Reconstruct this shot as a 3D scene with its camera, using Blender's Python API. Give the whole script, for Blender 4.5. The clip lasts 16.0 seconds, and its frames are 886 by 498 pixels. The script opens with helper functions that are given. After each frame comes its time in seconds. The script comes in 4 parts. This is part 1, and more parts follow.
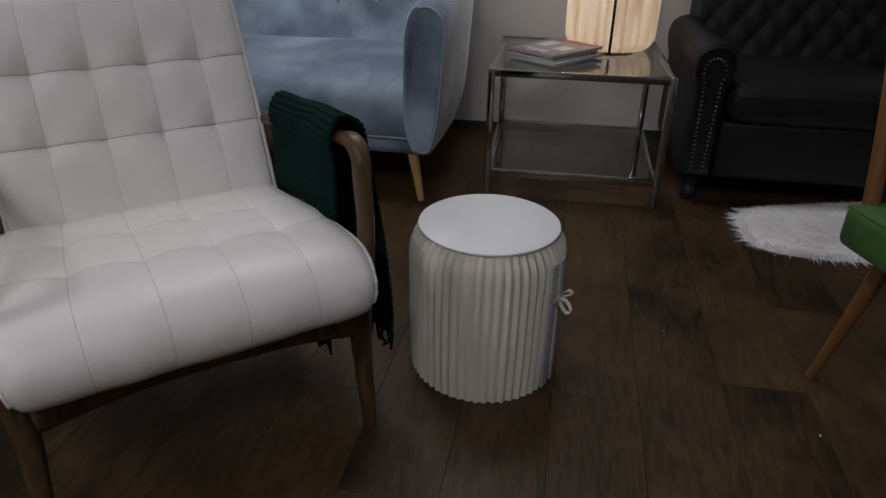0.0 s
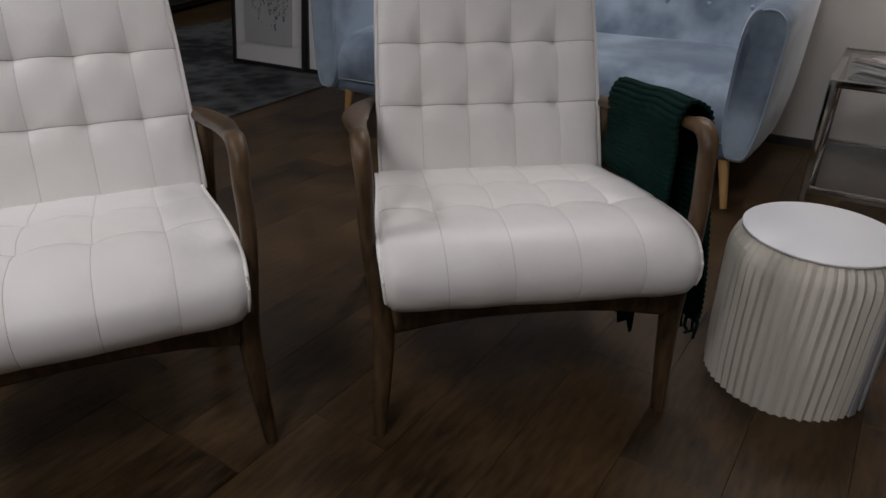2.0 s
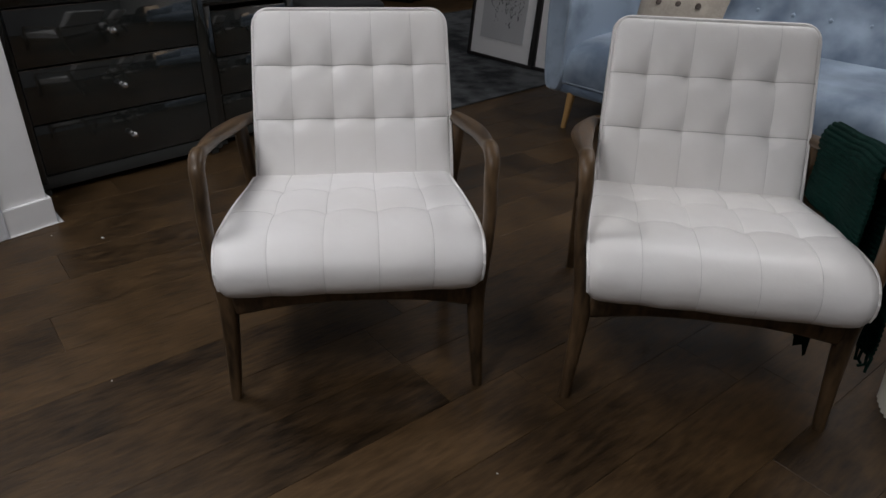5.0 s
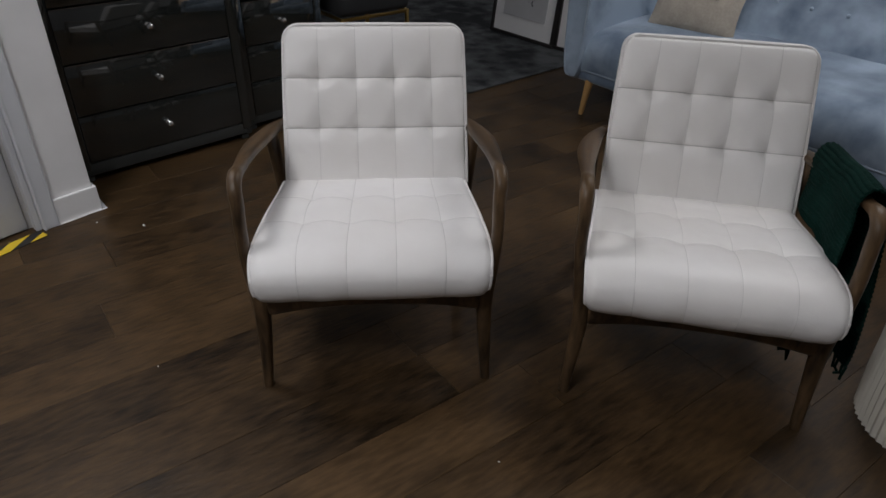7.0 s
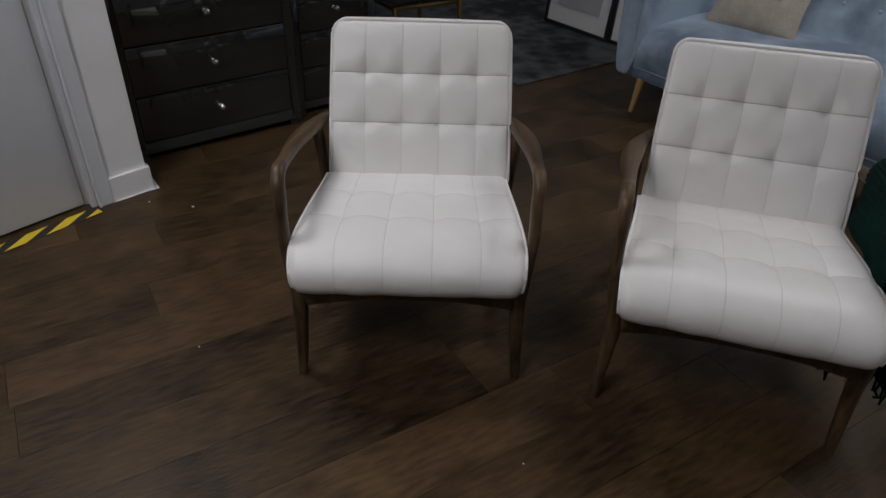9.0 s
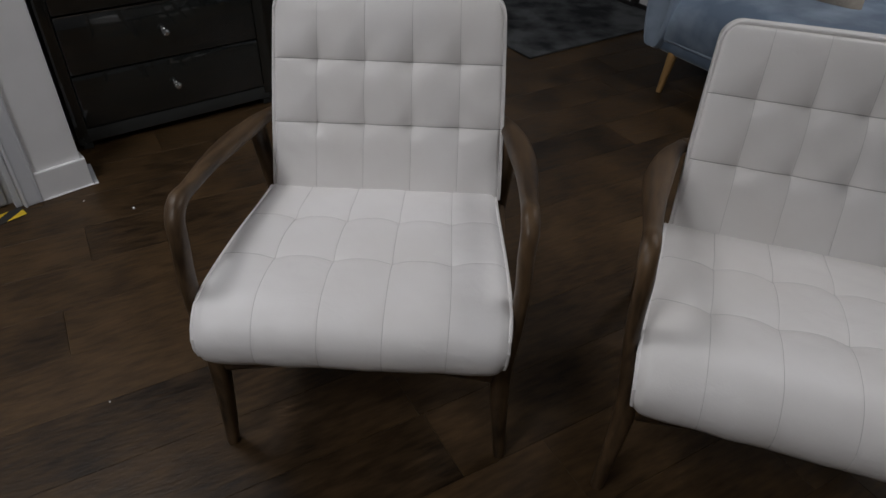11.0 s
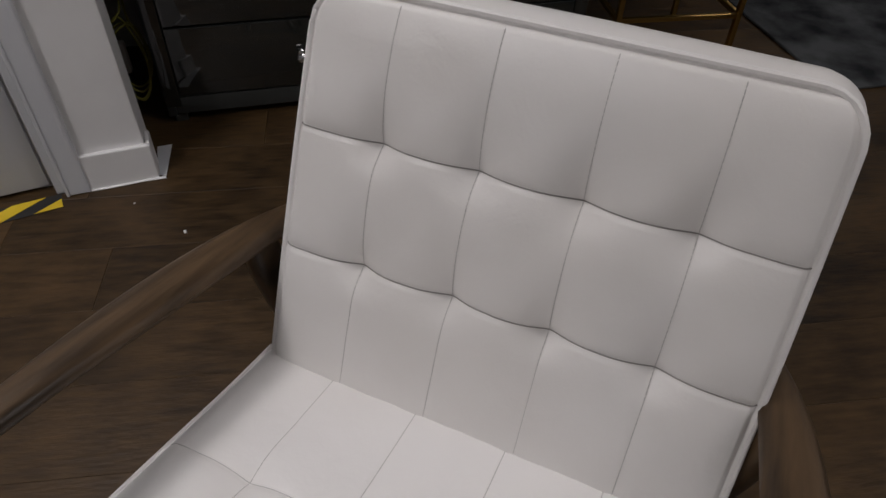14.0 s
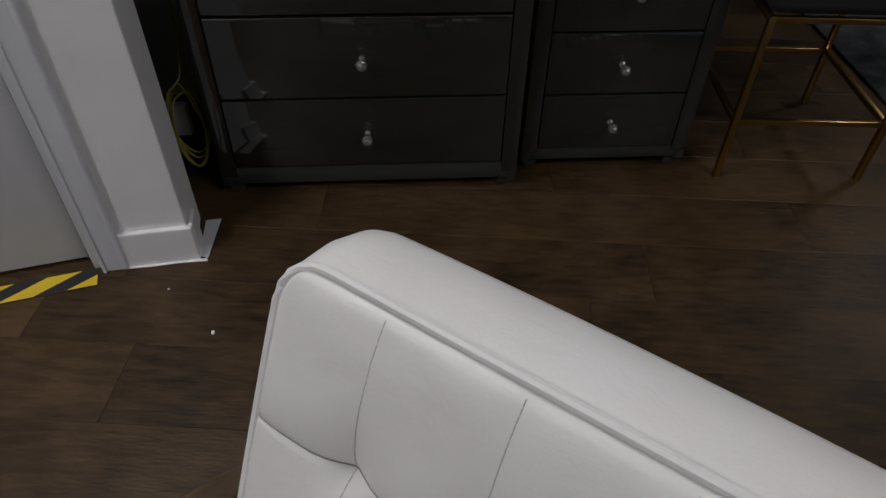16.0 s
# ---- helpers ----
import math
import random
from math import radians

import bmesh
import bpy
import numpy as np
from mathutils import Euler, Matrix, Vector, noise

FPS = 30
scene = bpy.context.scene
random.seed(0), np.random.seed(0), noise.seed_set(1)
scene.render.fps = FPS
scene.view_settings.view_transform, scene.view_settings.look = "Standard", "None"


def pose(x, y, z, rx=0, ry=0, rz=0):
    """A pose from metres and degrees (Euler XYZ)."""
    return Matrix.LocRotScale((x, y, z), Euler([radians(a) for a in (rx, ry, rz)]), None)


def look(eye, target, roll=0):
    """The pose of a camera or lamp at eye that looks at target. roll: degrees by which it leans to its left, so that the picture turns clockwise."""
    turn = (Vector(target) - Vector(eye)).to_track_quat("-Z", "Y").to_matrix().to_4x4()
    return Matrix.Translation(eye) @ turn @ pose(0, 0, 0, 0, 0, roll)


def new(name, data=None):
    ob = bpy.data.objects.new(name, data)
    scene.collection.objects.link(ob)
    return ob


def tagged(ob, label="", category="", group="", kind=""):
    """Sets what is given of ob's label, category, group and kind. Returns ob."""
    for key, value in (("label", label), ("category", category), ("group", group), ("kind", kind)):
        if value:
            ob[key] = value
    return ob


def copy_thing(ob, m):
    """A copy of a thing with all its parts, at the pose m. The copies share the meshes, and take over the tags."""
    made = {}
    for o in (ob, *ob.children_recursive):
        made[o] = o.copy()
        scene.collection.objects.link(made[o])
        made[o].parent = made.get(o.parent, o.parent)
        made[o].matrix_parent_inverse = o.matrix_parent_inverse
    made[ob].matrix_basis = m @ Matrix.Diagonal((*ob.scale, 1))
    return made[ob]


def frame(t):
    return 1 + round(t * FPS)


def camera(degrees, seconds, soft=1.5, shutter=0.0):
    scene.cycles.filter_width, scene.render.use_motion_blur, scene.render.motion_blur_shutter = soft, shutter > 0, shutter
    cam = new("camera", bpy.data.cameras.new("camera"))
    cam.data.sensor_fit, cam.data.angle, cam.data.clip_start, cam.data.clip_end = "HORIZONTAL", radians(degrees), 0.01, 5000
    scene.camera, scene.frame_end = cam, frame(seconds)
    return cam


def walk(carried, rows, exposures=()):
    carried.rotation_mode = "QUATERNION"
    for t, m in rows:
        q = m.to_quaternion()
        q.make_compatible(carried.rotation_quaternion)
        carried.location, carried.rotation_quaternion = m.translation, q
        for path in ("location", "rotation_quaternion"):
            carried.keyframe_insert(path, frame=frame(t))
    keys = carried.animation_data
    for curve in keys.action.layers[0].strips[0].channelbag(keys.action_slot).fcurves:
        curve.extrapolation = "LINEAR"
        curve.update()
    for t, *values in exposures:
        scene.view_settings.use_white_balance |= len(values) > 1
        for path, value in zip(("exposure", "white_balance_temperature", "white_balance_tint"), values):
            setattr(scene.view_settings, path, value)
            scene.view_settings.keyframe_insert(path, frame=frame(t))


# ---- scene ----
cam = camera(66.4, 16.0)
PATH = [
    (0, (0.268, 0.072, 0.98), (-0.192, 1.786, 0.058), 1.1),
    (0.5, (0.192, 0.045, 0.971), (-0.532, 1.661, 0.041), 1.0),
    (1, (0.169, 0.017, 0.966), (-0.737, 1.537, 0.034), 0.7),
    (1.5, (0.175, -0.023, 0.965), (-0.814, 1.447, 0.037), 0.6),
    (2, (0.191, -0.091, 0.955), (-0.914, 1.302, 0.04), 0.7),
    (2.5, (0.194, -0.143, 0.946), (-1.071, 1.115, 0.041), 0.5),
    (3, (0.221, -0.191, 0.949), (-1.137, 0.976, 0.059), 0.7),
    (3.5, (0.256, -0.231, 0.968), (-1.153, 0.887, 0.094), 0.5),
    (4, (0.28, -0.27, 1.008), (-1.175, 0.789, 0.137), 0.6),
    (6.5, (0.416, -0.337, 1.26), (-1.012, 0.564, 0.188), 0.9),
    (7, (0.412, -0.336, 1.299), (-1.022, 0.552, 0.224), 1.1),
    (7.5, (0.417, -0.342, 1.334), (-1.036, 0.502, 0.25), 1.0),
    (8, (0.427, -0.342, 1.353), (-1.043, 0.455, 0.255), 1.1),
    (10.5, (0.205, -0.12, 1.283), (-1.261, 0.588, 0.121), 1.3),
    (11, (0.056, -0.01, 1.26), (-1.376, 0.669, 0.04), 1.5),
    (11.5, (-0.083, 0.09, 1.229), (-1.5, 0.722, -0.033), 1.4),
    (12, (-0.25, 0.215, 1.182), (-1.689, 0.723, -0.111), 1.5),
    (12.5, (-0.413, 0.307, 1.152), (-1.883, 0.588, -0.175), 1.4),
    (13, (-0.579, 0.338, 1.118), (-2.048, 0.506, -0.229), 1.4),
    (13.5, (-0.709, 0.356, 1.086), (-2.171, 0.475, -0.274), 1.5),
    (14, (-0.813, 0.386, 1.066), (-2.265, 0.472, -0.306), 1.5),
    (14.5, (-0.948, 0.407, 1.068), (-2.375, 0.401, -0.332), 1.2),
    (15, (-1.04, 0.434, 1.082), (-2.458, 0.328, -0.323), 1.1),
    (15.5, (-1.096, 0.454, 1.114), (-2.511, 0.306, -0.291), 1.0),
    (16, (-1.159, 0.449, 1.133), (-2.597, 0.274, -0.246), 1.0),
]
EXPOSURES = [(0.0, -0.24, 6350, 10.5), (0.2, 0.2, 6350, 10.5), (0.5, 0.25, 6350, 10.5), (1.0, -0.2, 6350, 10.5), (1.5, -0.18, 6350, 10.5), (2.0, -0.07, 6550, 13), (2.5, 0.82, 6600, 13), (3.0, 1.06, 6600, 13), (3.5, 0.90, 6600, 13), (4.0, 0.27, 6500, 12), (4.2, 0.1, 6350, 10.5), (6.3, 0.05, 6350, 10.5), (7.5, -0.08, 6350, 10.5), (8.2, -0.13, 6350, 10.5), (10.3, -0.28, 6350, 10.5), (11.0, -0.38, 6350, 10.5), (12.0, -0.4, 6400, 11.5), (13.0, -0.25, 6600, 13.5), (14.0, -0.22, 6650, 13.5), (14.5, -0.1, 6650, 13.5), (15.0, -0.04, 6550, 13), (15.5, -0.36, 6450, 12), (16.0, -0.17, 6400, 11.5)]
walk(cam, [(t, look(eye, target, roll)) for t, eye, target, roll in PATH], EXPOSURES)

# ---- light ----
world = bpy.data.worlds.new("world")
scene.world = world
world.use_nodes = True
world.node_tree.nodes["Background"].inputs[0].default_value = (0.8, 0.86, 1.0, 1)
world.node_tree.nodes["Background"].inputs[1].default_value = 0.05
CEILING = 2.85


def panel_lamp(x, y, sx, sy, watts, kelvin_rgb=(0.985, 0.985, 1.0)):
    d = bpy.data.lights.new("ceiling_lamp", "AREA")
    d.shape, d.size, d.size_y, d.energy, d.color = "RECTANGLE", sx, sy, watts, kelvin_rgb
    ob = new("ceiling_lamp", d)
    ob.location = (x, y, CEILING - 0.04)
    return ob


PANELS = [(-1.9, -0.7, 19), (0.15, -1.4, 31), (-1.1, 2.4, 14), (-0.2, 2.6, 6), (1.5, -0.8, 2.5), (-4.6, 3.4, 15)]
for px, py, watts in PANELS:
    panel_lamp(px, py, 0.56, 0.56, watts)


# ---- materials ----
def material(name, base, rough=0.5, metal=0.0, dark=None, scale=12.0, detail=5.0, bump=0.0, bump_scale=80.0, stretch=(1, 1, 1),
             vary_rough=0.0, sheen=0.0, coat=0.0, per_object=0.0, low=0.35, high=0.65, blotch=0.0):
    m = bpy.data.materials.new(name)
    m.use_nodes = True
    nt = m.node_tree
    b = nt.nodes["Principled BSDF"]
    b.inputs["Base Color"].default_value = (*base, 1)
    b.inputs["Roughness"].default_value = rough
    b.inputs["Metallic"].default_value = metal
    b.inputs["Coat Weight"].default_value = coat
    b.inputs["Coat Roughness"].default_value = 0.08
    if sheen:
        b.inputs["Sheen Weight"].default_value = sheen
        b.inputs["Sheen Roughness"].default_value = 0.3
        b.inputs["Sheen Tint"].default_value = (0.8 + 0.2 * base[0], 0.8 + 0.2 * base[1], 0.8 + 0.2 * base[2], 1)
    co = nt.nodes.new("ShaderNodeTexCoord")
    mp = nt.nodes.new("ShaderNodeMapping")
    mp.inputs["Scale"].default_value = stretch
    nt.links.new(co.outputs["Object"], mp.inputs["Vector"])
    info = nt.nodes.new("ShaderNodeObjectInfo")
    shift = nt.nodes.new("ShaderNodeVectorMath")
    shift.operation = "MULTIPLY_ADD"
    nt.links.new(info.outputs["Random"], shift.inputs[0])
    shift.inputs[1].default_value = (37.0, 19.0, 53.0)
    nt.links.new(mp.outputs[0], shift.inputs[2])
    vec = shift.outputs[0]
    if dark:
        n = nt.nodes.new("ShaderNodeTexNoise")
        n.inputs["Scale"].default_value, n.inputs["Detail"].default_value = scale, detail
        nt.links.new(vec, n.inputs["Vector"])
        n2 = nt.nodes.new("ShaderNodeTexNoise")
        n2.inputs["Scale"].default_value, n2.inputs["Detail"].default_value = scale * 0.17, 3
        loose = nt.nodes.new("ShaderNodeVectorMath")
        loose.operation = "MULTIPLY_ADD"
        nt.links.new(info.outputs["Random"], loose.inputs[0])
        loose.inputs[1].default_value = (11.0, 29.0, 7.0)
        nt.links.new(co.outputs["Object"], loose.inputs[2])
        nt.links.new(loose.outputs[0] if blotch else vec, n2.inputs["Vector"])
        if blotch:
            n2.inputs["Scale"].default_value, n2.inputs["Detail"].default_value = blotch, 5
        add = nt.nodes.new("ShaderNodeMath")
        add.operation = "MULTIPLY_ADD"
        nt.links.new(n2.outputs[0], add.inputs[0])
        add.inputs[1].default_value = 0.7
        half = nt.nodes.new("ShaderNodeMath")
        half.operation = "MULTIPLY_ADD"
        nt.links.new(n.outputs[0], half.inputs[0])
        half.inputs[1].default_value, half.inputs[2].default_value = 0.6, -0.15
        nt.links.new(half.outputs[0], add.inputs[2])
        src = add.outputs[0]
        if per_object:
            po = nt.nodes.new("ShaderNodeMath")
            po.operation = "MULTIPLY_ADD"
            nt.links.new(info.outputs["Random"], po.inputs[0])
            po.inputs[1].default_value = per_object
            sub = nt.nodes.new("ShaderNodeMath")
            sub.operation = "SUBTRACT"
            nt.links.new(src, sub.inputs[0])
            sub.inputs[1].default_value = per_object / 2
            nt.links.new(sub.outputs[0], po.inputs[2])
            src = po.outputs[0]
        ramp = nt.nodes.new("ShaderNodeValToRGB")
        ramp.color_ramp.elements[0].position, ramp.color_ramp.elements[1].position = low, high
        ramp.color_ramp.elements[0].color, ramp.color_ramp.elements[1].color = (*dark, 1), (*base, 1)
        nt.links.new(src, ramp.inputs[0])
        nt.links.new(ramp.outputs[0], b.inputs["Base Color"])
        if vary_rough:
            mr = nt.nodes.new("ShaderNodeMapRange")
            mr.inputs[3].default_value, mr.inputs[4].default_value = rough - vary_rough, rough + vary_rough
            nt.links.new(n.outputs[0], mr.inputs[0])
            nt.links.new(mr.outputs[0], b.inputs["Roughness"])
    if bump:
        bn = nt.nodes.new("ShaderNodeTexNoise")
        bn.inputs["Scale"].default_value, bn.inputs["Detail"].default_value = bump_scale, 6
        nt.links.new(vec, bn.inputs["Vector"])
        bp = nt.nodes.new("ShaderNodeBump")
        bp.inputs["Strength"].default_value, bp.inputs["Distance"].default_value = bump, 0.01
        nt.links.new(bn.outputs[0], bp.inputs["Height"])
        nt.links.new(bp.outputs[0], b.inputs["Normal"])
    return m


def glow(name, rgb, strength):
    m = bpy.data.materials.new(name)
    m.use_nodes = True
    b = m.node_tree.nodes["Principled BSDF"]
    b.inputs["Base Color"].default_value = (*rgb, 1)
    b.inputs["Emission Color"].default_value = (*rgb, 1)
    b.inputs["Emission Strength"].default_value = strength
    return m


def glass(name, rgb=(0.9, 0.95, 0.95), rough=0.02):
    m = bpy.data.materials.new(name)
    m.use_nodes = True
    b = m.node_tree.nodes["Principled BSDF"]
    b.inputs["Base Color"].default_value = (*rgb, 1)
    b.inputs["Roughness"].default_value = rough
    b.inputs["Transmission Weight"].default_value = 1.0
    b.inputs["IOR"].default_value = 1.45
    return m


LEATHER = material("white_leather", (0.81, 0.79, 0.78), 0.43, dark=(0.735, 0.705, 0.678), scale=4, bump=0.035, bump_scale=320, vary_rough=0.05)


def soft_creases(m, scale, strength):
    """Broad shallow puckers under the fine grain of a hide."""
    nt = m.node_tree
    fine = next(n for n in nt.nodes if n.type == "BUMP")
    co = next(n for n in nt.nodes if n.type == "TEX_COORD")
    n = nt.nodes.new("ShaderNodeTexNoise")
    n.inputs["Scale"].default_value, n.inputs["Detail"].default_value, n.inputs["Distortion"].default_value = scale, 3, 0.8
    nt.links.new(co.outputs["Object"], n.inputs["Vector"])
    broad = nt.nodes.new("ShaderNodeBump")
    broad.inputs["Strength"].default_value, broad.inputs["Distance"].default_value = strength, 0.01
    nt.links.new(n.outputs[0], broad.inputs["Height"])
    nt.links.new(broad.outputs[0], fine.inputs["Normal"])


soft_creases(LEATHER, 16.0, 0.13)
THREAD = material("grey_thread", (0.30, 0.28, 0.265), 0.8)
FINE_THREAD = material("pale_thread", (0.47, 0.45, 0.435), 0.8)
WALNUT = material("brown_stained_wood", (0.140, 0.085, 0.043), 0.40, dark=(0.020, 0.0125, 0.007), scale=30, detail=9, stretch=(2.6, 0.26, 0.6), bump=0.10, bump_scale=50, vary_rough=0.1, low=0.3, high=0.72)
PLANK = material("dark_oak_plank", (0.118, 0.068, 0.029), 0.42, dark=(0.015, 0.009, 0.0045), scale=17, detail=11, stretch=(4.2, 0.8, 1), bump=0.13, bump_scale=38,
                 vary_rough=0.16, per_object=0.18, low=0.26, high=0.88, blotch=5.0)
JOINT = material("floor_joint", (0.016, 0.011, 0.008), 0.8)
# for the unseen outer walls: dark so that little light bounces under the chairs
LOW_BOUNCE = material("low_bounce_grey", (0.18, 0.18, 0.184), 0.8, dark=(0.15, 0.15, 0.154), scale=3)
WALL = material("wall_paint", (0.62, 0.61, 0.60), 0.7, dark=(0.56, 0.55, 0.54), scale=5, bump=0.05, bump_scale=120)
WHITE_PAINT = material("white_gloss_paint", (0.89, 0.88, 0.88), 0.4, dark=(0.83, 0.82, 0.82), scale=7, bump=0.04, bump_scale=60)
GREY_PAINT = material("grey_door_paint", (0.70, 0.71, 0.74), 0.5, dark=(0.64, 0.65, 0.68), scale=4, bump=0.03, bump_scale=70)
DARK_SKIRT = material("dark_skirting", (0.03, 0.03, 0.03), 0.6)
VELVET = material("blue_velvet", (0.35, 0.43, 0.53), 0.7, dark=(0.125, 0.168, 0.232), scale=5.0, detail=4, sheen=1.0, bump=0.05, bump_scale=150, low=0.40, high=0.60)
PIPING_BLUE = material("pale_blue_piping", (0.33, 0.40, 0.49), 0.6)
OAK = material("light_oak", (0.55, 0.33, 0.13), 0.45, dark=(0.42, 0.24, 0.09), scale=30, stretch=(1, 1, 0.2))
CHROME = material("polished_chrome", (0.52, 0.50, 0.475), 0.12, metal=1.0)
BLACK_GLOSS = material("black_gloss_lacquer", (0.021, 0.0230, 0.0218), 0.05, dark=(0.015, 0.0166, 0.0157), scale=8, vary_rough=0.03, coat=0.8)
BLACK_WOOD = material("black_painted_wood", (0.046, 0.049, 0.047), 0.30, dark=(0.032, 0.034, 0.033), scale=10)
CRYSTAL = material("crystal_knob", (0.95, 0.95, 0.95), 0.10, metal=0.92)
GREEN_KNIT = material("green_knit", (0.005, 0.026, 0.020), 0.9, dark=(0.001, 0.012, 0.009), scale=60, bump=0.4, bump_scale=220)
GREEN_VELVET = material("green_velvet", (0.045, 0.13, 0.02), 0.7, dark=(0.02, 0.07, 0.012), scale=12, sheen=0.3)
PAPER = material("ivory_paper", (0.72, 0.68, 0.60), 0.75, dark=(0.62, 0.58, 0.50), scale=20, stretch=(1, 1, 0.3))
WHITE_CARD = material("white_card", (0.87, 0.87, 0.89), 0.55, dark=(0.83, 0.83, 0.85), scale=6)
GREY_FELT = material("grey_felt", (0.42, 0.42, 0.44), 0.9)
RIBBON = material("cream_ribbon", (0.72, 0.68, 0.58), 0.6)
BLACK_LEATHER = material("charcoal_leather", (0.013, 0.0138, 0.015), 0.5, dark=(0.009, 0.0095, 0.0105), scale=14, bump=0.12, bump_scale=120)
STUD = material("pewter_stud", (0.35, 0.33, 0.30), 0.3, metal=1.0)
FUR = material("white_fur", (0.90, 0.88, 0.87), 0.8, dark=(0.78, 0.76, 0.75), scale=30)
RUG = material("charcoal_rug", (0.085, 0.089, 0.092), 0.95, dark=(0.020, 0.021, 0.023), scale=9, bump=0.5, bump_scale=200, low=0.4, high=0.62)
GOLD = material("brushed_gold", (0.45, 0.29, 0.09), 0.3, metal=1.0)
BLACK_FABRIC = material("black_fabric", (0.012, 0.012, 0.013), 0.9, bump=0.2)
BLACK_FRAME = material("black_frame", (0.02, 0.018, 0.018), 0.45)
MAT_CARD = material("picture_mount", (0.74, 0.73, 0.73), 0.6)
PRINT = material("print_paper", (0.50, 0.50, 0.51), 0.55, dark=(0.44, 0.44, 0.45), scale=4)
INK = material("ink", (0.05, 0.05, 0.055), 0.6)
LINEN = material("beige_linen", (0.42, 0.37, 0.31), 0.9, dark=(0.34, 0.30, 0.25), scale=90, bump=0.2, bump_scale=300)
BUTTON = material("brown_button", (0.06, 0.04, 0.03), 0.4)
YELLOW = material("yellow_tape", (0.80, 0.58, 0.03), 0.5, dark=(0.70, 0.48, 0.02), scale=14)
BLACK_TAPE = material("black_tape", (0.02, 0.02, 0.02), 0.5)
CABLE_Y = material("yellow_cable", (0.27, 0.25, 0.045), 0.5)
# the ceiling is out of view; its grey is lowered to weaken the fill
CEIL = material("ceiling_paint", (0.26, 0.26, 0.26), 0.8, dark=(0.22, 0.22, 0.22), scale=3)
LAMP_GLOW = glow("lit_diffuser", (1.0, 0.97, 0.93), 3.0)
DEBRIS = material("paper_scrap", (0.8, 0.8, 0.8), 0.8)
# deep lacquer reflects more than smooth plastic; oiled wood, wool and worn hide less
for m, level in ((BLACK_GLOSS, 0.9), (PLANK, 0.25), (WALNUT, 0.3), (GREEN_KNIT, 0.08), (BLACK_LEATHER, 0.25), (RUG, 0.1)):
    m.node_tree.nodes["Principled BSDF"].inputs["Specular IOR Level"].default_value = level


# ---- mesh helpers ----
def part(name, bm, mat, parent=None, label="", smooth=True):
    bmesh.ops.recalc_face_normals(bm, faces=bm.faces)
    me = bpy.data.meshes.new(name)
    bm.to_mesh(me)
    bm.free()
    me.materials.append(mat)
    if smooth:
        me.shade_smooth()
        me.set_sharp_from_angle(angle=radians(42))
    ob = new(name, me)
    ob.parent = parent
    return tagged(ob, label) if label else ob


def thing(name, m, label, category, group="", kind=""):
    ob = new(name)
    ob.empty_display_size = 0.1
    ob.matrix_basis = m
    return tagged(ob, label, category, group, kind)


def box(bm, c, size, bevel=0.004, seg=2, turn=None):
    made = bmesh.ops.create_cube(bm, size=1.0)
    vs = made["verts"]
    bmesh.ops.scale(bm, vec=size, verts=vs)
    if bevel:
        es = list({e for v in vs for e in v.link_edges})
        made = bmesh.ops.bevel(bm, geom=es, offset=min(bevel, min(size) * 0.49), segments=seg, profile=0.5, affect="EDGES")
        vs = list({v for f in made["faces"] for v in f.verts} | {v for v in vs if v.is_valid})
    if turn:
        bmesh.ops.transform(bm, matrix=turn, verts=vs)
    bmesh.ops.translate(bm, vec=c, verts=vs)
    return vs


def one_box(c, size, bevel=0.004, seg=2, turn=None):
    bm = bmesh.new()
    box(bm, c, size, bevel, seg, turn)
    return bm


def glide(points, n):
    """Catmull-Rom through rows of numbers, n steps a stretch."""
    p = [Vector(q) for q in points]
    p = [p[0] * 2 - p[1]] + p + [p[-1] * 2 - p[-2]]
    out = []
    for i in range(1, len(p) - 2):
        a, b, c, d = p[i - 1:i + 3]
        for k in range(n):
            t = k / n
            out.append(0.5 * ((2 * b) + (c - a) * t + (2 * a - 5 * b + 4 * c - d) * t * t + (3 * b - a - 3 * c + d) * t ** 3))
    return out + [p[-2]]


def sweep(bm, path, sizes, side=(1, 0, 0), n=12, closed=False, power=2.4):
    """A limb along path (Vectors); sizes: (width along side, depth) a point, or one pair for all."""
    rings = []
    count = len(path)
    for i, p in enumerate(path):
        a = path[(i - 1) % count] if closed else path[max(i - 1, 0)]
        b = path[(i + 1) % count] if closed else path[min(i + 1, count - 1)]
        t = (b - a).normalized()
        s = Vector(side)
        s = (s - t * s.dot(t))
        s = s.normalized() if s.length > 1e-4 else t.orthogonal().normalized()
        o = t.cross(s)
        w, d = sizes[i] if isinstance(sizes[0], (tuple, list, Vector)) else sizes
        ring = []
        for k in range(n):
            g = math.tau * k / n
            cx, cy = math.cos(g), math.sin(g)
            cx = math.copysign(abs(cx) ** (2 / power), cx)
            cy = math.copysign(abs(cy) ** (2 / power), cy)
            ring.append(bm.verts.new(p + s * (cx * w / 2) + o * (cy * d / 2)))
        rings.append(ring)
    pairs = list(zip(rings, rings[1:])) + ([(rings[-1], rings[0])] if closed else [])
    for r0, r1 in pairs:
        for k in range(n):
            bm.faces.new((r0[k], r0[(k + 1) % n], r1[(k + 1) % n], r1[k]))
    if not closed:
        bm.faces.new(rings[0])
        bm.faces.new(rings[-1])


def limb(rows, n=6, side=(1, 0, 0), sides=12):
    """rows: x, y, z, width, depth."""
    path = glide([r[:3] for r in rows], n)
    size = [(abs(q[0]), abs(q[1])) for q in (v.to_2d() for v in glide([(r[3], r[4], 0) for r in rows], n))]
    bm = bmesh.new()
    sweep(bm, path, size, side, sides)
    return bm


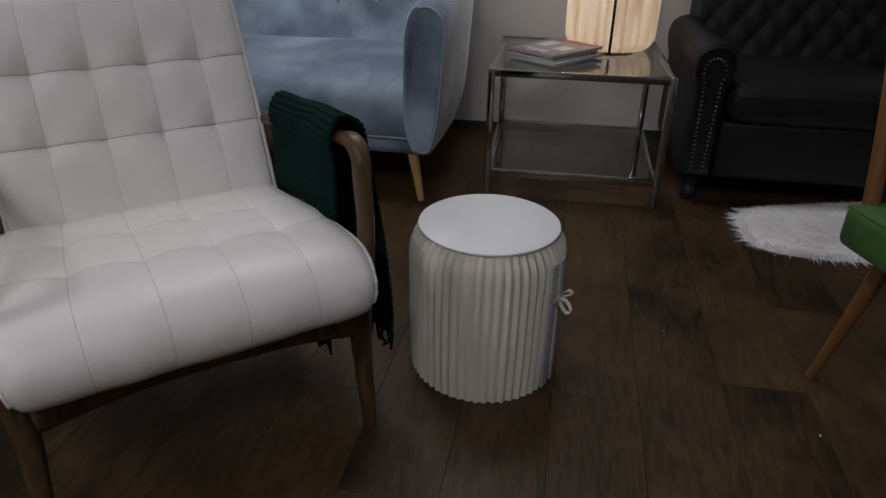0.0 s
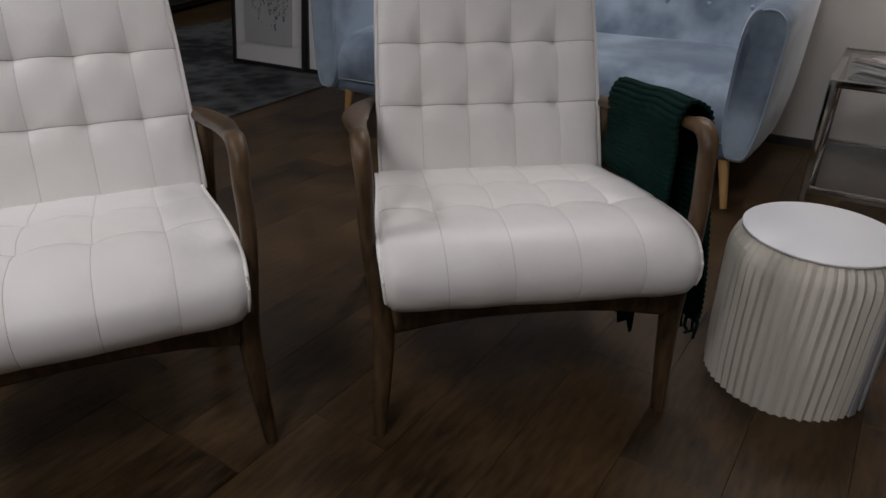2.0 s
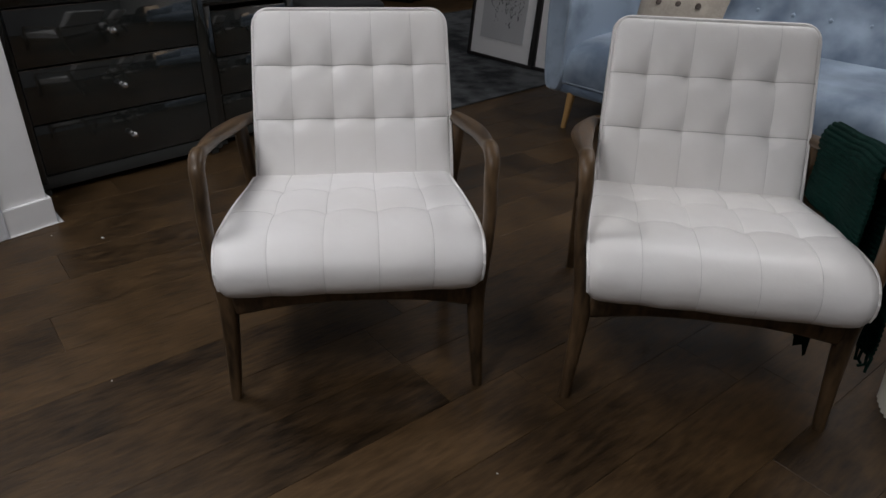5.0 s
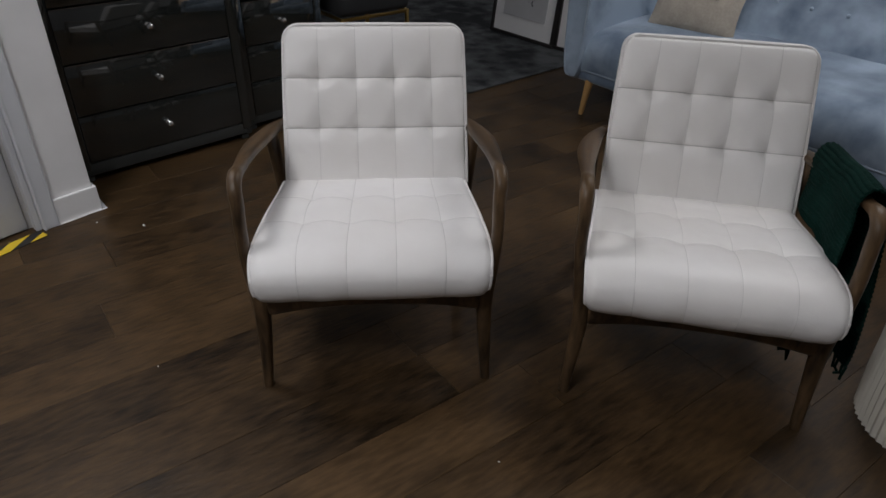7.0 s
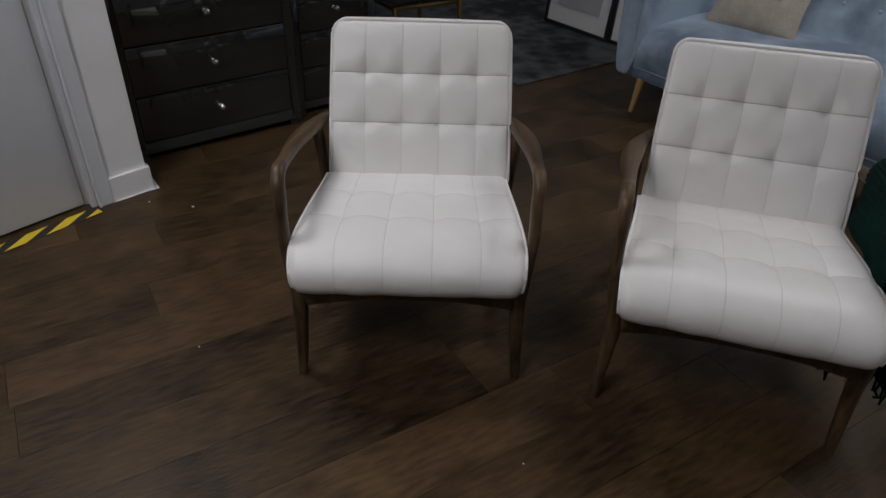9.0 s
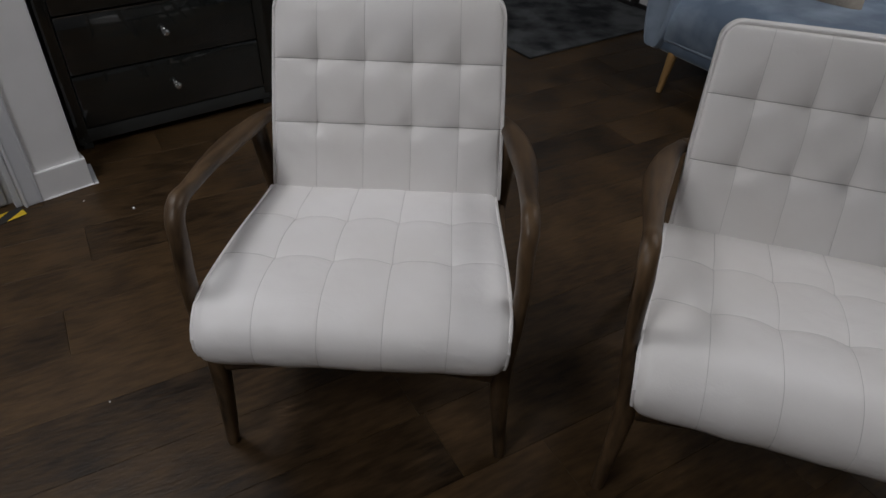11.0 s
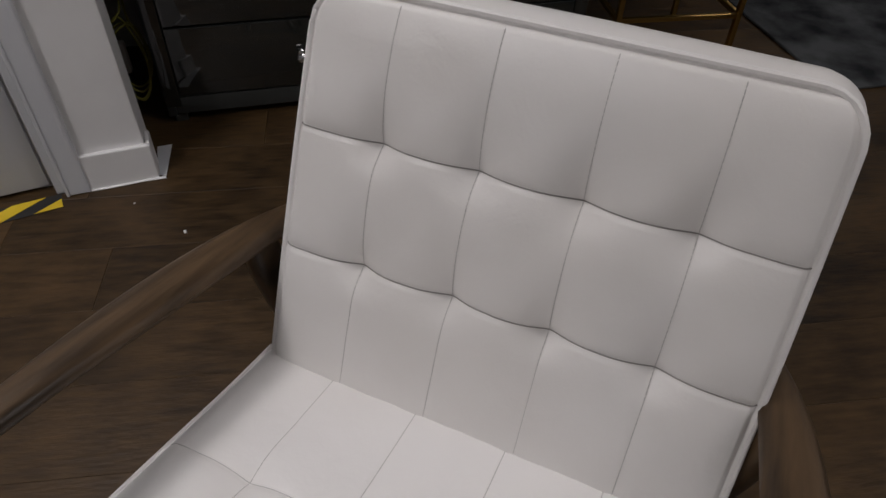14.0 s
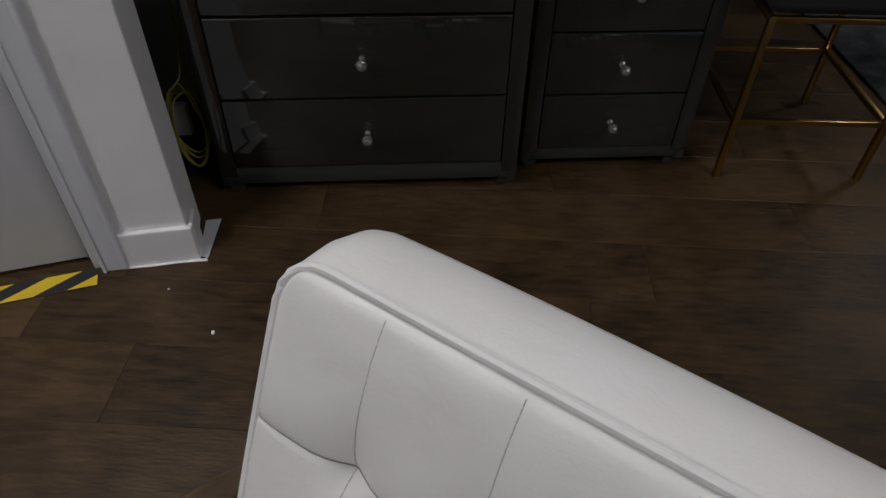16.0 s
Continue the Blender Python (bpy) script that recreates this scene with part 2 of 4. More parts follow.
def tube(points, radius, n=8, closed=False):
    bm = bmesh.new()
    sweep(bm, [Vector(p) for p in points], (radius * 2, radius * 2), (0.31, 0.52, 0.79), n, closed, 2.0)
    return bm


def lathe(profile, n=32, centre=(0, 0)):
    bm = bmesh.new()
    rings = [[bm.verts.new((centre[0] + r * math.cos(math.tau * k / n), centre[1] + r * math.sin(math.tau * k / n), z)) for k in range(n)] for r, z in profile]
    for a, b in zip(rings, rings[1:]):
        for k in range(n):
            bm.faces.new((a[k], a[(k + 1) % n], b[(k + 1) % n], b[k]))
    bm.faces.new(rings[0])
    bm.faces.new(rings[-1])
    return bm


def grid_mesh(bm, rows):
    """A sheet of quads through rows of points; gives the rows of vertices."""
    vs = [[bm.verts.new(p) for p in r] for r in rows]
    for a, b in zip(vs, vs[1:]):
        for k in range(len(a) - 1):
            bm.faces.new((a[k], a[k + 1], b[k + 1], b[k]))
    return vs


def axis_steps(half, seams, step=0.011):
    xs = {round(-half + i * (2 * half) / round(2 * half / step), 5) for i in range(round(2 * half / step) + 1)}
    for c in seams:
        xs = {x for x in xs if abs(x - c) > 0.005}
        xs |= {round(c + d, 5) for d in (-0.006, -0.003, 0.0, 0.003, 0.006)}
    return sorted(xs)


# ---- the white chairs ----
COLS = (-0.165, -0.055, 0.055, 0.165)


def tuft(u, s, seam_rows, rows_len, half, cross=1.0):
    """How far the padding stands out at u across and s along."""
    def near(x, marks):
        return min(abs(x - c) for c in marks)
    du, ds = near(u, COLS), near(s, seam_rows)
    out = -0.0006 * math.exp(-(du / 0.003) ** 2) - 0.0005 * math.exp(-(du / 0.014) ** 2)
    out -= (0.0024 * math.exp(-(ds / 0.0035) ** 2) + 0.0022 * math.exp(-(ds / 0.018) ** 2)) * cross
    r2 = du * du + ds * ds
    up = s > min(seam_rows, key=lambda c: abs(s - c))
    out -= (0.0118 * math.exp(-(du * du + (ds * (0.62 if up else 1.15)) ** 2) / 0.0265 ** 2) + 0.0030 * math.exp(-r2 / 0.010 ** 2)) * cross
    out += 0.0028 * noise.noise((u * 14, s * 11, half * 9 + rows_len)) + 0.0010 * noise.noise((u * 40, s * 36, 3))
    return out


def stitches(at, start, end, step=0.0058, gap=0.0011):
    """A run of thread: short stitches with small gaps, following at(s)."""
    bm = bmesh.new()
    s = start
    while s + step < end:
        sweep(bm, [at(s), at(s + (step - gap) / 2), at(s + step - gap)], (0.0009, 0.0009), (1, 0, 0), 4, False, 2.0)
        s += step
    return bm


def back_cushion(ob):
    half, length, rr = 0.266, 0.452, 0.042
    rows_s = (0.163, 0.305)
    foot, top = Vector((0, 0.437, 0.378)), Vector((0, 0.609, 0.796))
    along = (top - foot).normalized()
    out = Vector((0, -along.z, along.y))
    us = axis_steps(half, COLS + (0.0046 - half, half - 0.0046))
    ss = sorted({round(x + length / 2, 5) for x in axis_steps(length / 2, [r - length / 2 for r in rows_s])})
    ss = [s for s in ss if s < length - rr] + [length - rr + rr * math.sin(radians(g)) for g in range(0, 91, 9)]

    def width(s):
        return half if s < length - rr else half - rr + math.sqrt(max(rr * rr - (s - length + rr) ** 2, 0))

    def place(u, s, lift=0.0):
        w = width(s)
        uu = u if abs(u) <= 0.2 else math.copysign(0.2 + (abs(u) - 0.2) * (w - 0.2) / (half - 0.2), u)
        e = min(half - abs(u), length - s)
        f = min(max(min(half - abs(u), (length - s) * 0.55) / 0.03, 0), 1)
        f = math.sqrt(1 - (1 - f) ** 2)
        d = (tuft(u, s, rows_s, length, half) + 0.014) * f - 0.0042 * math.exp(-((e - 0.0046) / 0.0024) ** 2)
        return foot + along * s + Vector((uu * (1 - 0.038 * (s / length) ** 2) + 0.009, 0, 0)) + out * (d + lift)

    bm = bmesh.new()
    vs = grid_mesh(bm, [[place(u, s) for u in us] for s in ss])
    rim = [r[0] for r in vs] + vs[-1][1:-1] + [r[-1] for r in reversed(vs)]
    layers = [rim]
    c = foot + along * (length / 2)
    for f, grow in ((0.05, 0.0), (0.12, 0.0015), (0.5, 0.003), (0.85, 0.001), (0.96, -0.003), (1.0, -0.009)):
        ring = []
        for v in rim:
            away = Vector((v.co.x, 0, v.co.z - c.z)).normalized()
            thick = 0.050 + (0.028 + 0.007 * (1 - min(1, abs(v.co.x) / 0.25) ** 2)) * (v.co.z - foot.z) / 0.42
            ring.append(bm.verts.new(v.co + away * grow + Vector((0, thick * f, -0.004 * f - 0.017 * f * f))))
        layers.append(ring)
    for a, b in zip(layers, layers[1:]):
        for k in range(len(a) - 1):
            bm.faces.new((a[k], a[k + 1], b[k + 1], b[k]))
    bm.faces.new(layers[-1])
    part("back_cushion", bm, LEATHER, ob, "white leather back with button-free square tufting")
    welt = [place(-half, s) for s in ss] + [place(u, length) for u in us[1:-1]] + [place(half, s) for s in reversed(ss)]
    part("back_piping", tube([p + Vector((0, -0.0005, 0.0008)) for p in welt[::2]] + [welt[-1]], 0.0040), LEATHER, ob)
    for k in COLS:
        part("back_seam", stitches(lambda s: place(k, s, 0.0002), 0.004, length - 0.006), FINE_THREAD, ob)
    for r in rows_s:
        part("back_seam", tube([place(u, r, 0.0002) for u in us], 0.0009, 5), THREAD, ob)


def seat_cushion(ob):
    knots = [(0.450, 0.383), (0.36, 0.396), (0.275, 0.410), (0.20, 0.420), (0.113, 0.428), (0.03, 0.433), (-0.02, 0.430), (-0.055, 0.415),
             (-0.078, 0.388), (-0.080, 0.360), (-0.066, 0.335), (-0.040, 0.324)]
    line = glide([(0, y, z) for y, z in knots], 6)
    run = [0.0]
    for a, b in zip(line, line[1:]):
        run.append(run[-1] + (b - a).length)

    def on(s):
        for i in range(len(run) - 1):
            if s <= run[i + 1] or i == len(run) - 2:
                f = (s - run[i]) / (run[i + 1] - run[i])
                t = (line[i + 1] - line[i]).normalized()
                return line[i].lerp(line[i + 1], f), Vector((0, -t.z, t.y)) * -1.0

    length = run[-1]
    rows_s = [run[min(range(len(line)), key=lambda i: abs(line[i].y - y) + (10 if line[i].z < 0.39 else 0))] for y in (0.275, 0.113)]
    half = 0.268
    us = axis_steps(half, COLS)
    ss = sorted({round(x + length / 2, 5) for x in axis_steps(length / 2, [r - length / 2 for r in rows_s])})
    ss = [min(s, length) for s in ss]

    def place(u, s, lift=0.0):
        p, nrm = on(s)
        if nrm.z < 0 and s < length * 0.5:
            nrm = -nrm
        f = min(max((0.45 - p.y) / 0.5, 0), 1)
        wide = 1.0 + 0.065 * f * f * (3 - 2 * f)
        tail = 1.0 - 0.050 * max(0.0, (s - length * 0.72) / (length * 0.28)) ** 1.6
        f = min(max((half - abs(u)) / 0.03, 0), 1)
        f = math.sqrt(1 - (1 - f) ** 2)
        d = (tuft(u, s, rows_s, length, half, 0.66) + 0.012 + 0.004 * math.sin(math.pi * min(max(s / length, 0), 1))) * f - 0.002
        return Vector((u * wide * tail, p.y, p.z)) + nrm * (d + lift)

    bm = bmesh.new()
    vs = grid_mesh(bm, [[place(u, s) for u in us] for s in ss])
    under_front = [bm.verts.new((v.co.x * 0.97, 0.0, 0.318)) for v in vs[-1]]
    under_back = [bm.verts.new((v.co.x, 0.45, 0.315)) for v in vs[0]]
    for a, b in ((vs[-1], under_front), (under_front, under_back), (under_back, vs[0])):
        for k in range(len(a) - 1):
            bm.faces.new((a[k], a[k + 1], b[k + 1], b[k]))
    for e in (0, -1):
        bm.faces.new([r[e] for r in vs] + [under_front[e], under_back[e]])
    part("seat_cushion", bm, LEATHER, ob, "white leather seat with stitched square tufting")
    for e in (-half, half):
        part("seat_piping", tube([place(e, s) for s in ss[:int(len(ss) * 0.97):2]], 0.0040), LEATHER, ob)
    for c in COLS:
        part("seat_seam", stitches(lambda s: place(c, s, 0.0002), 0.004, length - 0.004), FINE_THREAD, ob)
    for r in rows_s:
        part("seat_seam", tube([place(u, r, 0.0001) for u in us], 0.0005, 5), FINE_THREAD, ob)


def white_chair(m, label):
    ob = thing("armchair", m, label, "armchair", "pair of white armchairs")
    back_cushion(ob)
    seat_cushion(ob)
    for k in (-1, 1):
        part("arm_and_leg", limb([(k * 0.2935, 0.0, 0.0, 0.026, 0.028), (k * 0.284, -0.003, 0.14, 0.034, 0.034), (k * 0.279, -0.005, 0.26, 0.041, 0.042), (k * 0.286, -0.003, 0.32, 0.036, 0.046),
                                  (k * 0.298, 0.000, 0.40, 0.028, 0.044), (k * 0.303, 0.006, 0.47, 0.029, 0.040), (k * 0.303, 0.014, 0.54, 0.031, 0.036), (k * 0.306, 0.024, 0.578, 0.033, 0.036),
                                  (k * 0.307, 0.055, 0.598, 0.034, 0.032), (k * 0.308, 0.11, 0.591, 0.033, 0.023), (k * 0.312, 0.22, 0.573, 0.044, 0.021), (k * 0.311, 0.33, 0.553, 0.056, 0.023),
                                  (k * 0.304, 0.43, 0.536, 0.056, 0.025), (k * 0.292, 0.51, 0.524, 0.044, 0.028), (k * 0.270, 0.580, 0.516, 0.028, 0.026)], sides=14), WALNUT, ob)
        part("rear_leg", limb([(k * 0.286, 0.648, 0.0, 0.026, 0.028), (k * 0.286, 0.59, 0.16, 0.030, 0.036), (k * 0.288, 0.535, 0.32, 0.032, 0.046), (k * 0.293, 0.505, 0.45, 0.036, 0.050),
                               (k * 0.298, 0.495, 0.525, 0.036, 0.046)]), WALNUT, ob)
        part("side_rail", limb([(k * 0.276, 0.0, 0.295, 0.026, 0.045), (k * 0.28, 0.25, 0.285, 0.026, 0.04), (k * 0.285, 0.53, 0.29, 0.026, 0.045)]), WALNUT, ob)
    part("front_rail", limb([(-0.262, -0.012, 0.276, 0.026, 0.062), (-0.14, -0.016, 0.290, 0.026, 0.044), (0, -0.018, 0.294, 0.026, 0.038), (0.14, -0.016, 0.290, 0.026, 0.044), (0.262, -0.012, 0.276, 0.026, 0.062)],
                            side=(0, 1, 0)), WALNUT, ob)
    part("rear_rail", limb([(-0.28, 0.53, 0.30, 0.024, 0.045), (0, 0.53, 0.30, 0.024, 0.045), (0.28, 0.53, 0.30, 0.024, 0.045)], side=(0, 1, 0)), WALNUT, ob)
    part("back_rail", limb([(-0.272, 0.582, 0.516, 0.026, 0.03), (0, 0.594, 0.516, 0.022, 0.036), (0.272, 0.582, 0.516, 0.026, 0.03)], side=(0, 1, 0)), WALNUT, ob)
    return ob


chair = white_chair(pose(-0.840, 0.239, 0, rz=63), "white tufted leather armchair with curved brown wooden arms")
chair_b = copy_thing(chair, pose(-0.353, 0.866, 0, rz=46.5))
tagged(chair_b, "white tufted leather armchair with green throw over its arm")


# ---- the room ----
def structure(name, bm, mat, label, smooth=False):
    return tagged(part(name, bm, mat, None, label, smooth), label, name.split("_")[0], "", "structure")


ROOM_X, ROOM_Y = (-7.4, 2.3), (-2.2, 5.2)
floor = structure("floor", one_box(((ROOM_X[0] + ROOM_X[1]) / 2, (ROOM_Y[0] + ROOM_Y[1]) / 2, -0.056), (ROOM_X[1] - ROOM_X[0] + 0.4, ROOM_Y[1] - ROOM_Y[0] + 0.4, 0.1), 0), JOINT,
                  "dark brown wood plank floor")
structure("ceiling", one_box(((ROOM_X[0] + ROOM_X[1]) / 2, (ROOM_Y[0] + ROOM_Y[1]) / 2, CEILING + 0.05), (ROOM_X[1] - ROOM_X[0] + 0.4, ROOM_Y[1] - ROOM_Y[0] + 0.4, 0.1), 0), CEIL,
          "unseen grey ceiling, darkened to cut bounced light, with square light panels")
# four added walls, never in view; their dark colour deepens the shadows
structure("wall_south", one_box((-2.5, ROOM_Y[0] - 0.05, CEILING / 2), (10.1, 0.1, CEILING), 0), LOW_BOUNCE, "unseen wall added to close the room, dark to cut bounced light")
structure("wall_east", one_box((ROOM_X[1] + 0.05, 1.5, CEILING / 2), (0.1, 7.8, CEILING), 0), LOW_BOUNCE, "unseen wall added to close the room, dark to cut bounced light")
structure("wall_far_north", one_box((-2.5, ROOM_Y[1] + 0.05, CEILING / 2), (10.1, 0.1, CEILING), 0), LOW_BOUNCE, "unseen wall added to close the room, dark to cut bounced light")
structure("wall_far_west", one_box((ROOM_X[0] - 0.05, 1.5, CEILING / 2), (0.1, 7.8, CEILING), 0), LOW_BOUNCE, "unseen wall added to close the room, dark to cut bounced light")
NORTH = pose(0, 3.205, 0, rz=8)
bm = one_box((-0.7, 0.06, CEILING / 2), (6.2, 0.12, CEILING), 0)
wall = structure("wall_north", bm, WALL, "pale grey painted wall behind the sofa and table")
wall.matrix_basis = NORTH
sk = structure("baseboard", one_box((-0.7, -0.006, 0.02), (6.2, 0.012, 0.04), 0.002), DARK_SKIRT, "dark skirting board along the wall")
sk.matrix_basis = NORTH
for px, py, watts in PANELS:
    lamp = thing("ceiling_light", pose(px, py, CEILING), "square white recessed ceiling light panel, lit", "ceiling light", "ceiling lights")
    bm = bmesh.new()
    for dx, dy, sx, sy in ((0, 0.295, 0.61, 0.02), (0, -0.295, 0.61, 0.02), (0.295, 0, 0.02, 0.57), (-0.295, 0, 0.02, 0.57)):
        box(bm, (dx, dy, -0.012), (sx, sy, 0.024), 0.002)
    part("frame", bm, WHITE_PAINT, lamp)
    part("diffuser", one_box((0, 0, -0.006), (0.57, 0.57, 0.008), 0), LAMP_GLOW, lamp)

# ---- door side: pillar, door and recess ----
PILLAR = pose(-2.185, -0.410, 0, rz=108)
pil = structure("wall_pillar", one_box((0.067, 0.07, CEILING / 2), (0.155, 0.14, CEILING), 0.003), WHITE_PAINT, "white painted wall end beside the door")
pil.matrix_basis = PILLAR
bm = bmesh.new()
box(bm, (0.072, -0.006, 0.05), (0.168, 0.014, 0.10), 0.004)
box(bm, (0.1515, 0.031, 0.05), (0.012, 0.060, 0.10), 0.004)
ob = structure("baseboard_pillar", bm, WHITE_PAINT, "white skirting board with chipped paint")
ob.matrix_basis = PILLAR
bm = bmesh.new()
box(bm, (-0.035, -0.004, 1.05), (0.058, 0.03, 2.10), 0.004)
box(bm, (-0.075, 0.012, 1.05), (0.02, 0.03, 2.10), 0.003)
box(bm, (-0.012, -0.012, 1.05), (0.010, 0.016, 2.10), 0.003)
box(bm, (-0.058, -0.020, 1.05), (0.008, 0.006, 2.10), 0.002)
ob = structure("trim_door", bm, GREY_PAINT, "pale grey door frame upright")
ob.matrix_basis = PILLAR
door = thing("door", PILLAR @ pose(-0.09, 0.03, 0, rz=6), "closed pale grey painted door", "door", "", "structure")
part("door_leaf", one_box((-0.42, 0.02, 1.04), (0.82, 0.04, 2.06), 0.003), GREY_PAINT, door)
ob = structure("wall_door", one_box((-0.93, 0.09, CEILING / 2), (1.86, 0.1, CEILING), 0), WALL, "plain wall round the door")
ob.matrix_basis = PILLAR @ pose(-0.0, 0.0, 0)
tape = thing("floor_tape", PILLAR @ pose(-0.072, -0.032, 0.0005, rz=7), "yellow and black hazard tape on the floor by the door", "tape")
part("backing", one_box((-0.45, 0, 0.0006), (0.9, 0.057, 0.0012), 0), BLACK_TAPE, tape)
for k in range(6):
    bm = bmesh.new()
    x = -0.145 * k
    corners = ((x - 0.065, -0.0275), (x + 0.010, -0.0275), (x + 0.110, 0.0275), (x + 0.035, 0.0275))
    if k == 0:
        corners = ((-0.065, -0.0275), (-0.001, -0.0275), (-0.001, 0.006))
    q = [bm.verts.new((u, v, 0.0022)) for u, v in corners]
    f = bm.faces.new(q)
    r = bmesh.ops.extrude_face_region(bm, geom=[f])
    bmesh.ops.translate(bm, vec=(0, 0, -0.0008), verts=[v for v in r["geom"] if isinstance(v, bmesh.types.BMVert)])
    part("yellow_stripe", bm, YELLOW, tape, "", False)
CHEST = pose(-2.466, -0.288, 0, rz=101)
ob = structure("wall_west", one_box((0.40, 0.56, CEILING / 2), (1.9, 0.1, CEILING), 0), WALL, "plain wall behind the black drawers")
ob.matrix_basis = CHEST


def drawers(m, width, zs, cols, label, top):
    ob = thing("chest_of_drawers", m, label, "chest of drawers", "black drawer chests")
    d = 0.44
    part("side_panel", one_box((0.011, d / 2, top / 2 + 0.012), (0.022, d, top - 0.025), 0.002), BLACK_WOOD, ob)
    part("side_panel", one_box((width - 0.011, d / 2, top / 2 + 0.012), (0.022, d, top - 0.025), 0.002), BLACK_WOOD, ob)
    part("back_panel", one_box((width / 2, d - 0.006, top / 2), (width - 0.05, 0.012, top - 0.06), 0), BLACK_WOOD, ob)
    part("top_board", one_box((width / 2, d / 2 - 0.004, top), (width + 0.02, d + 0.02, 0.024), 0.003), BLACK_GLOSS, ob)
    part("plinth", one_box((width / 2, 0.014, 0.055), (width - 0.044, 0.024, 0.05), 0.003), BLACK_WOOD, ob)
    for k in (0, 1):
        part("stile", one_box((0.021 if k == 0 else width - 0.021, 0.008, top / 2 + 0.02), (0.040, 0.020, top - 0.07), 0.002), BLACK_GLOSS, ob)
    for k in (0, 1):
        for y in (0.03, d - 0.03):
            part("foot", one_box((0.03 if k == 0 else width - 0.03, y, 0.012), (0.035, 0.035, 0.024), 0.003), BLACK_WOOD, ob)
    for z0, z1 in zip(zs, zs[1:]):
        dr = part("drawer", one_box((width / 2, 0.008, (z0 + z1) / 2), (width - 0.088, 0.02, z1 - z0 - 0.006), 0.002), BLACK_GLOSS, ob)
        part("box", one_box((width / 2, 0.2, (z0 + z1) / 2), (width - 0.11, 0.36, z1 - z0 - 0.03), 0), BLACK_WOOD, dr)
        # added strip stands in for the reflection along the upper drawers' gloss edges
        if z1 > 0.47:
            part("trim_strip", one_box((width / 2, 0.0, z1 - 0.0045), (width - 0.09, 0.008, 0.003), 0.001), CHROME, dr)
        kz = (z0 + z1) / 2
        bm = lathe([(0.009, 0), (0.008, 0.003), (0.0042, 0.005), (0.0042, 0.020), (0.008, 0.023), (0.0130, 0.028), (0.0140, 0.034), (0.0105, 0.041), (0.004, 0.044)], 8)
        bmesh.ops.transform(bm, matrix=Matrix.Translation((width / 2, -0.002, kz)) @ Matrix.Rotation(radians(90), 4, "X"), verts=bm.verts)
        part("knob", bm, CRYSTAL, dr, "faceted clear crystal knob", False)
    return ob


drawers(CHEST, 0.765, (0.083, 0.280, 0.485, 0.692, 0.90, 1.10), 1, "tall black gloss chest of drawers with crystal knobs", 1.125)
drawers(pose(-2.690, 0.472, 0, rz=101), 0.455, (0.066, 0.232, 0.400, 0.598), 1, "narrow black gloss chest of drawers with crystal knobs", 0.632)

# ---- rug, pictures ----
rug = tagged(part("rug", one_box((-1.1, 1.2, 0.006), (2.2, 2.4, 0.012), 0.005), RUG), "dark charcoal mottled pile rug", "rug")
rug.matrix_basis = pose(-2.624, 1.697, 0.0008, rz=9)


def picture(m, w, h, label, specks):
    ob = thing("picture_frame", m, label, "framed picture", "framed prints leaning on the wall")
    t = 0.022
    for x, z, sx, sz in ((0, t / 2, w, t), (0, h - t / 2, w, t), (-w / 2 + t / 2, h / 2, t, h - 2 * t), (w / 2 - t / 2, h / 2, t, h - 2 * t)):
        part("frame_bar", one_box((x, 0.0, z), (sx, 0.03, sz), 0.002), BLACK_FRAME, ob)
    part("mount", one_box((0, 0.004, h / 2), (w - 2 * t, 0.01, h - 2 * t), 0), MAT_CARD, ob)
    pr = part("print", one_box((0, -0.003, h / 2 + 0.015), (w * 0.66, 0.004, h * 0.72), 0), PRINT, ob, "pale grey print of hanging dark leaves")
    rnd = random.Random(5)
    bm = bmesh.new()
    for strand in range(7 if specks else 0):
        x = -w * 0.20 + w * 0.07 * strand + rnd.uniform(-0.01, 0.01)
        z = h * 0.82
        end = h * rnd.uniform(0.26, 0.45)
        while z > end:
            a = rnd.uniform(0.003, 0.010)
            xx, zz, g = x + rnd.gauss(0, 0.012), z, rnd.uniform(0, 6.28)
            box(bm, (xx, -0.0055, zz), (a * 0.7, 0.001, a * 1.6), 0, 1, Matrix.Rotation(g, 4, "Y"))
            z -= rnd.uniform(0.004, 0.011)
    if specks:
        tagged(part("ink_foliage", bm, INK, pr, "", False), "", "", "", "stuff")
    else:
        bm.free()
    return ob


picture(pose(-3.36, 2.60, 0.013, rx=-7, rz=8), 0.60, 0.86, "black framed print of hanging foliage, leaning upright on the rug", True)
picture(pose(-2.77, 2.70, 0.013, rx=-5, rz=8), 0.60, 0.80, "black framed print partly behind another frame and sofa", True)


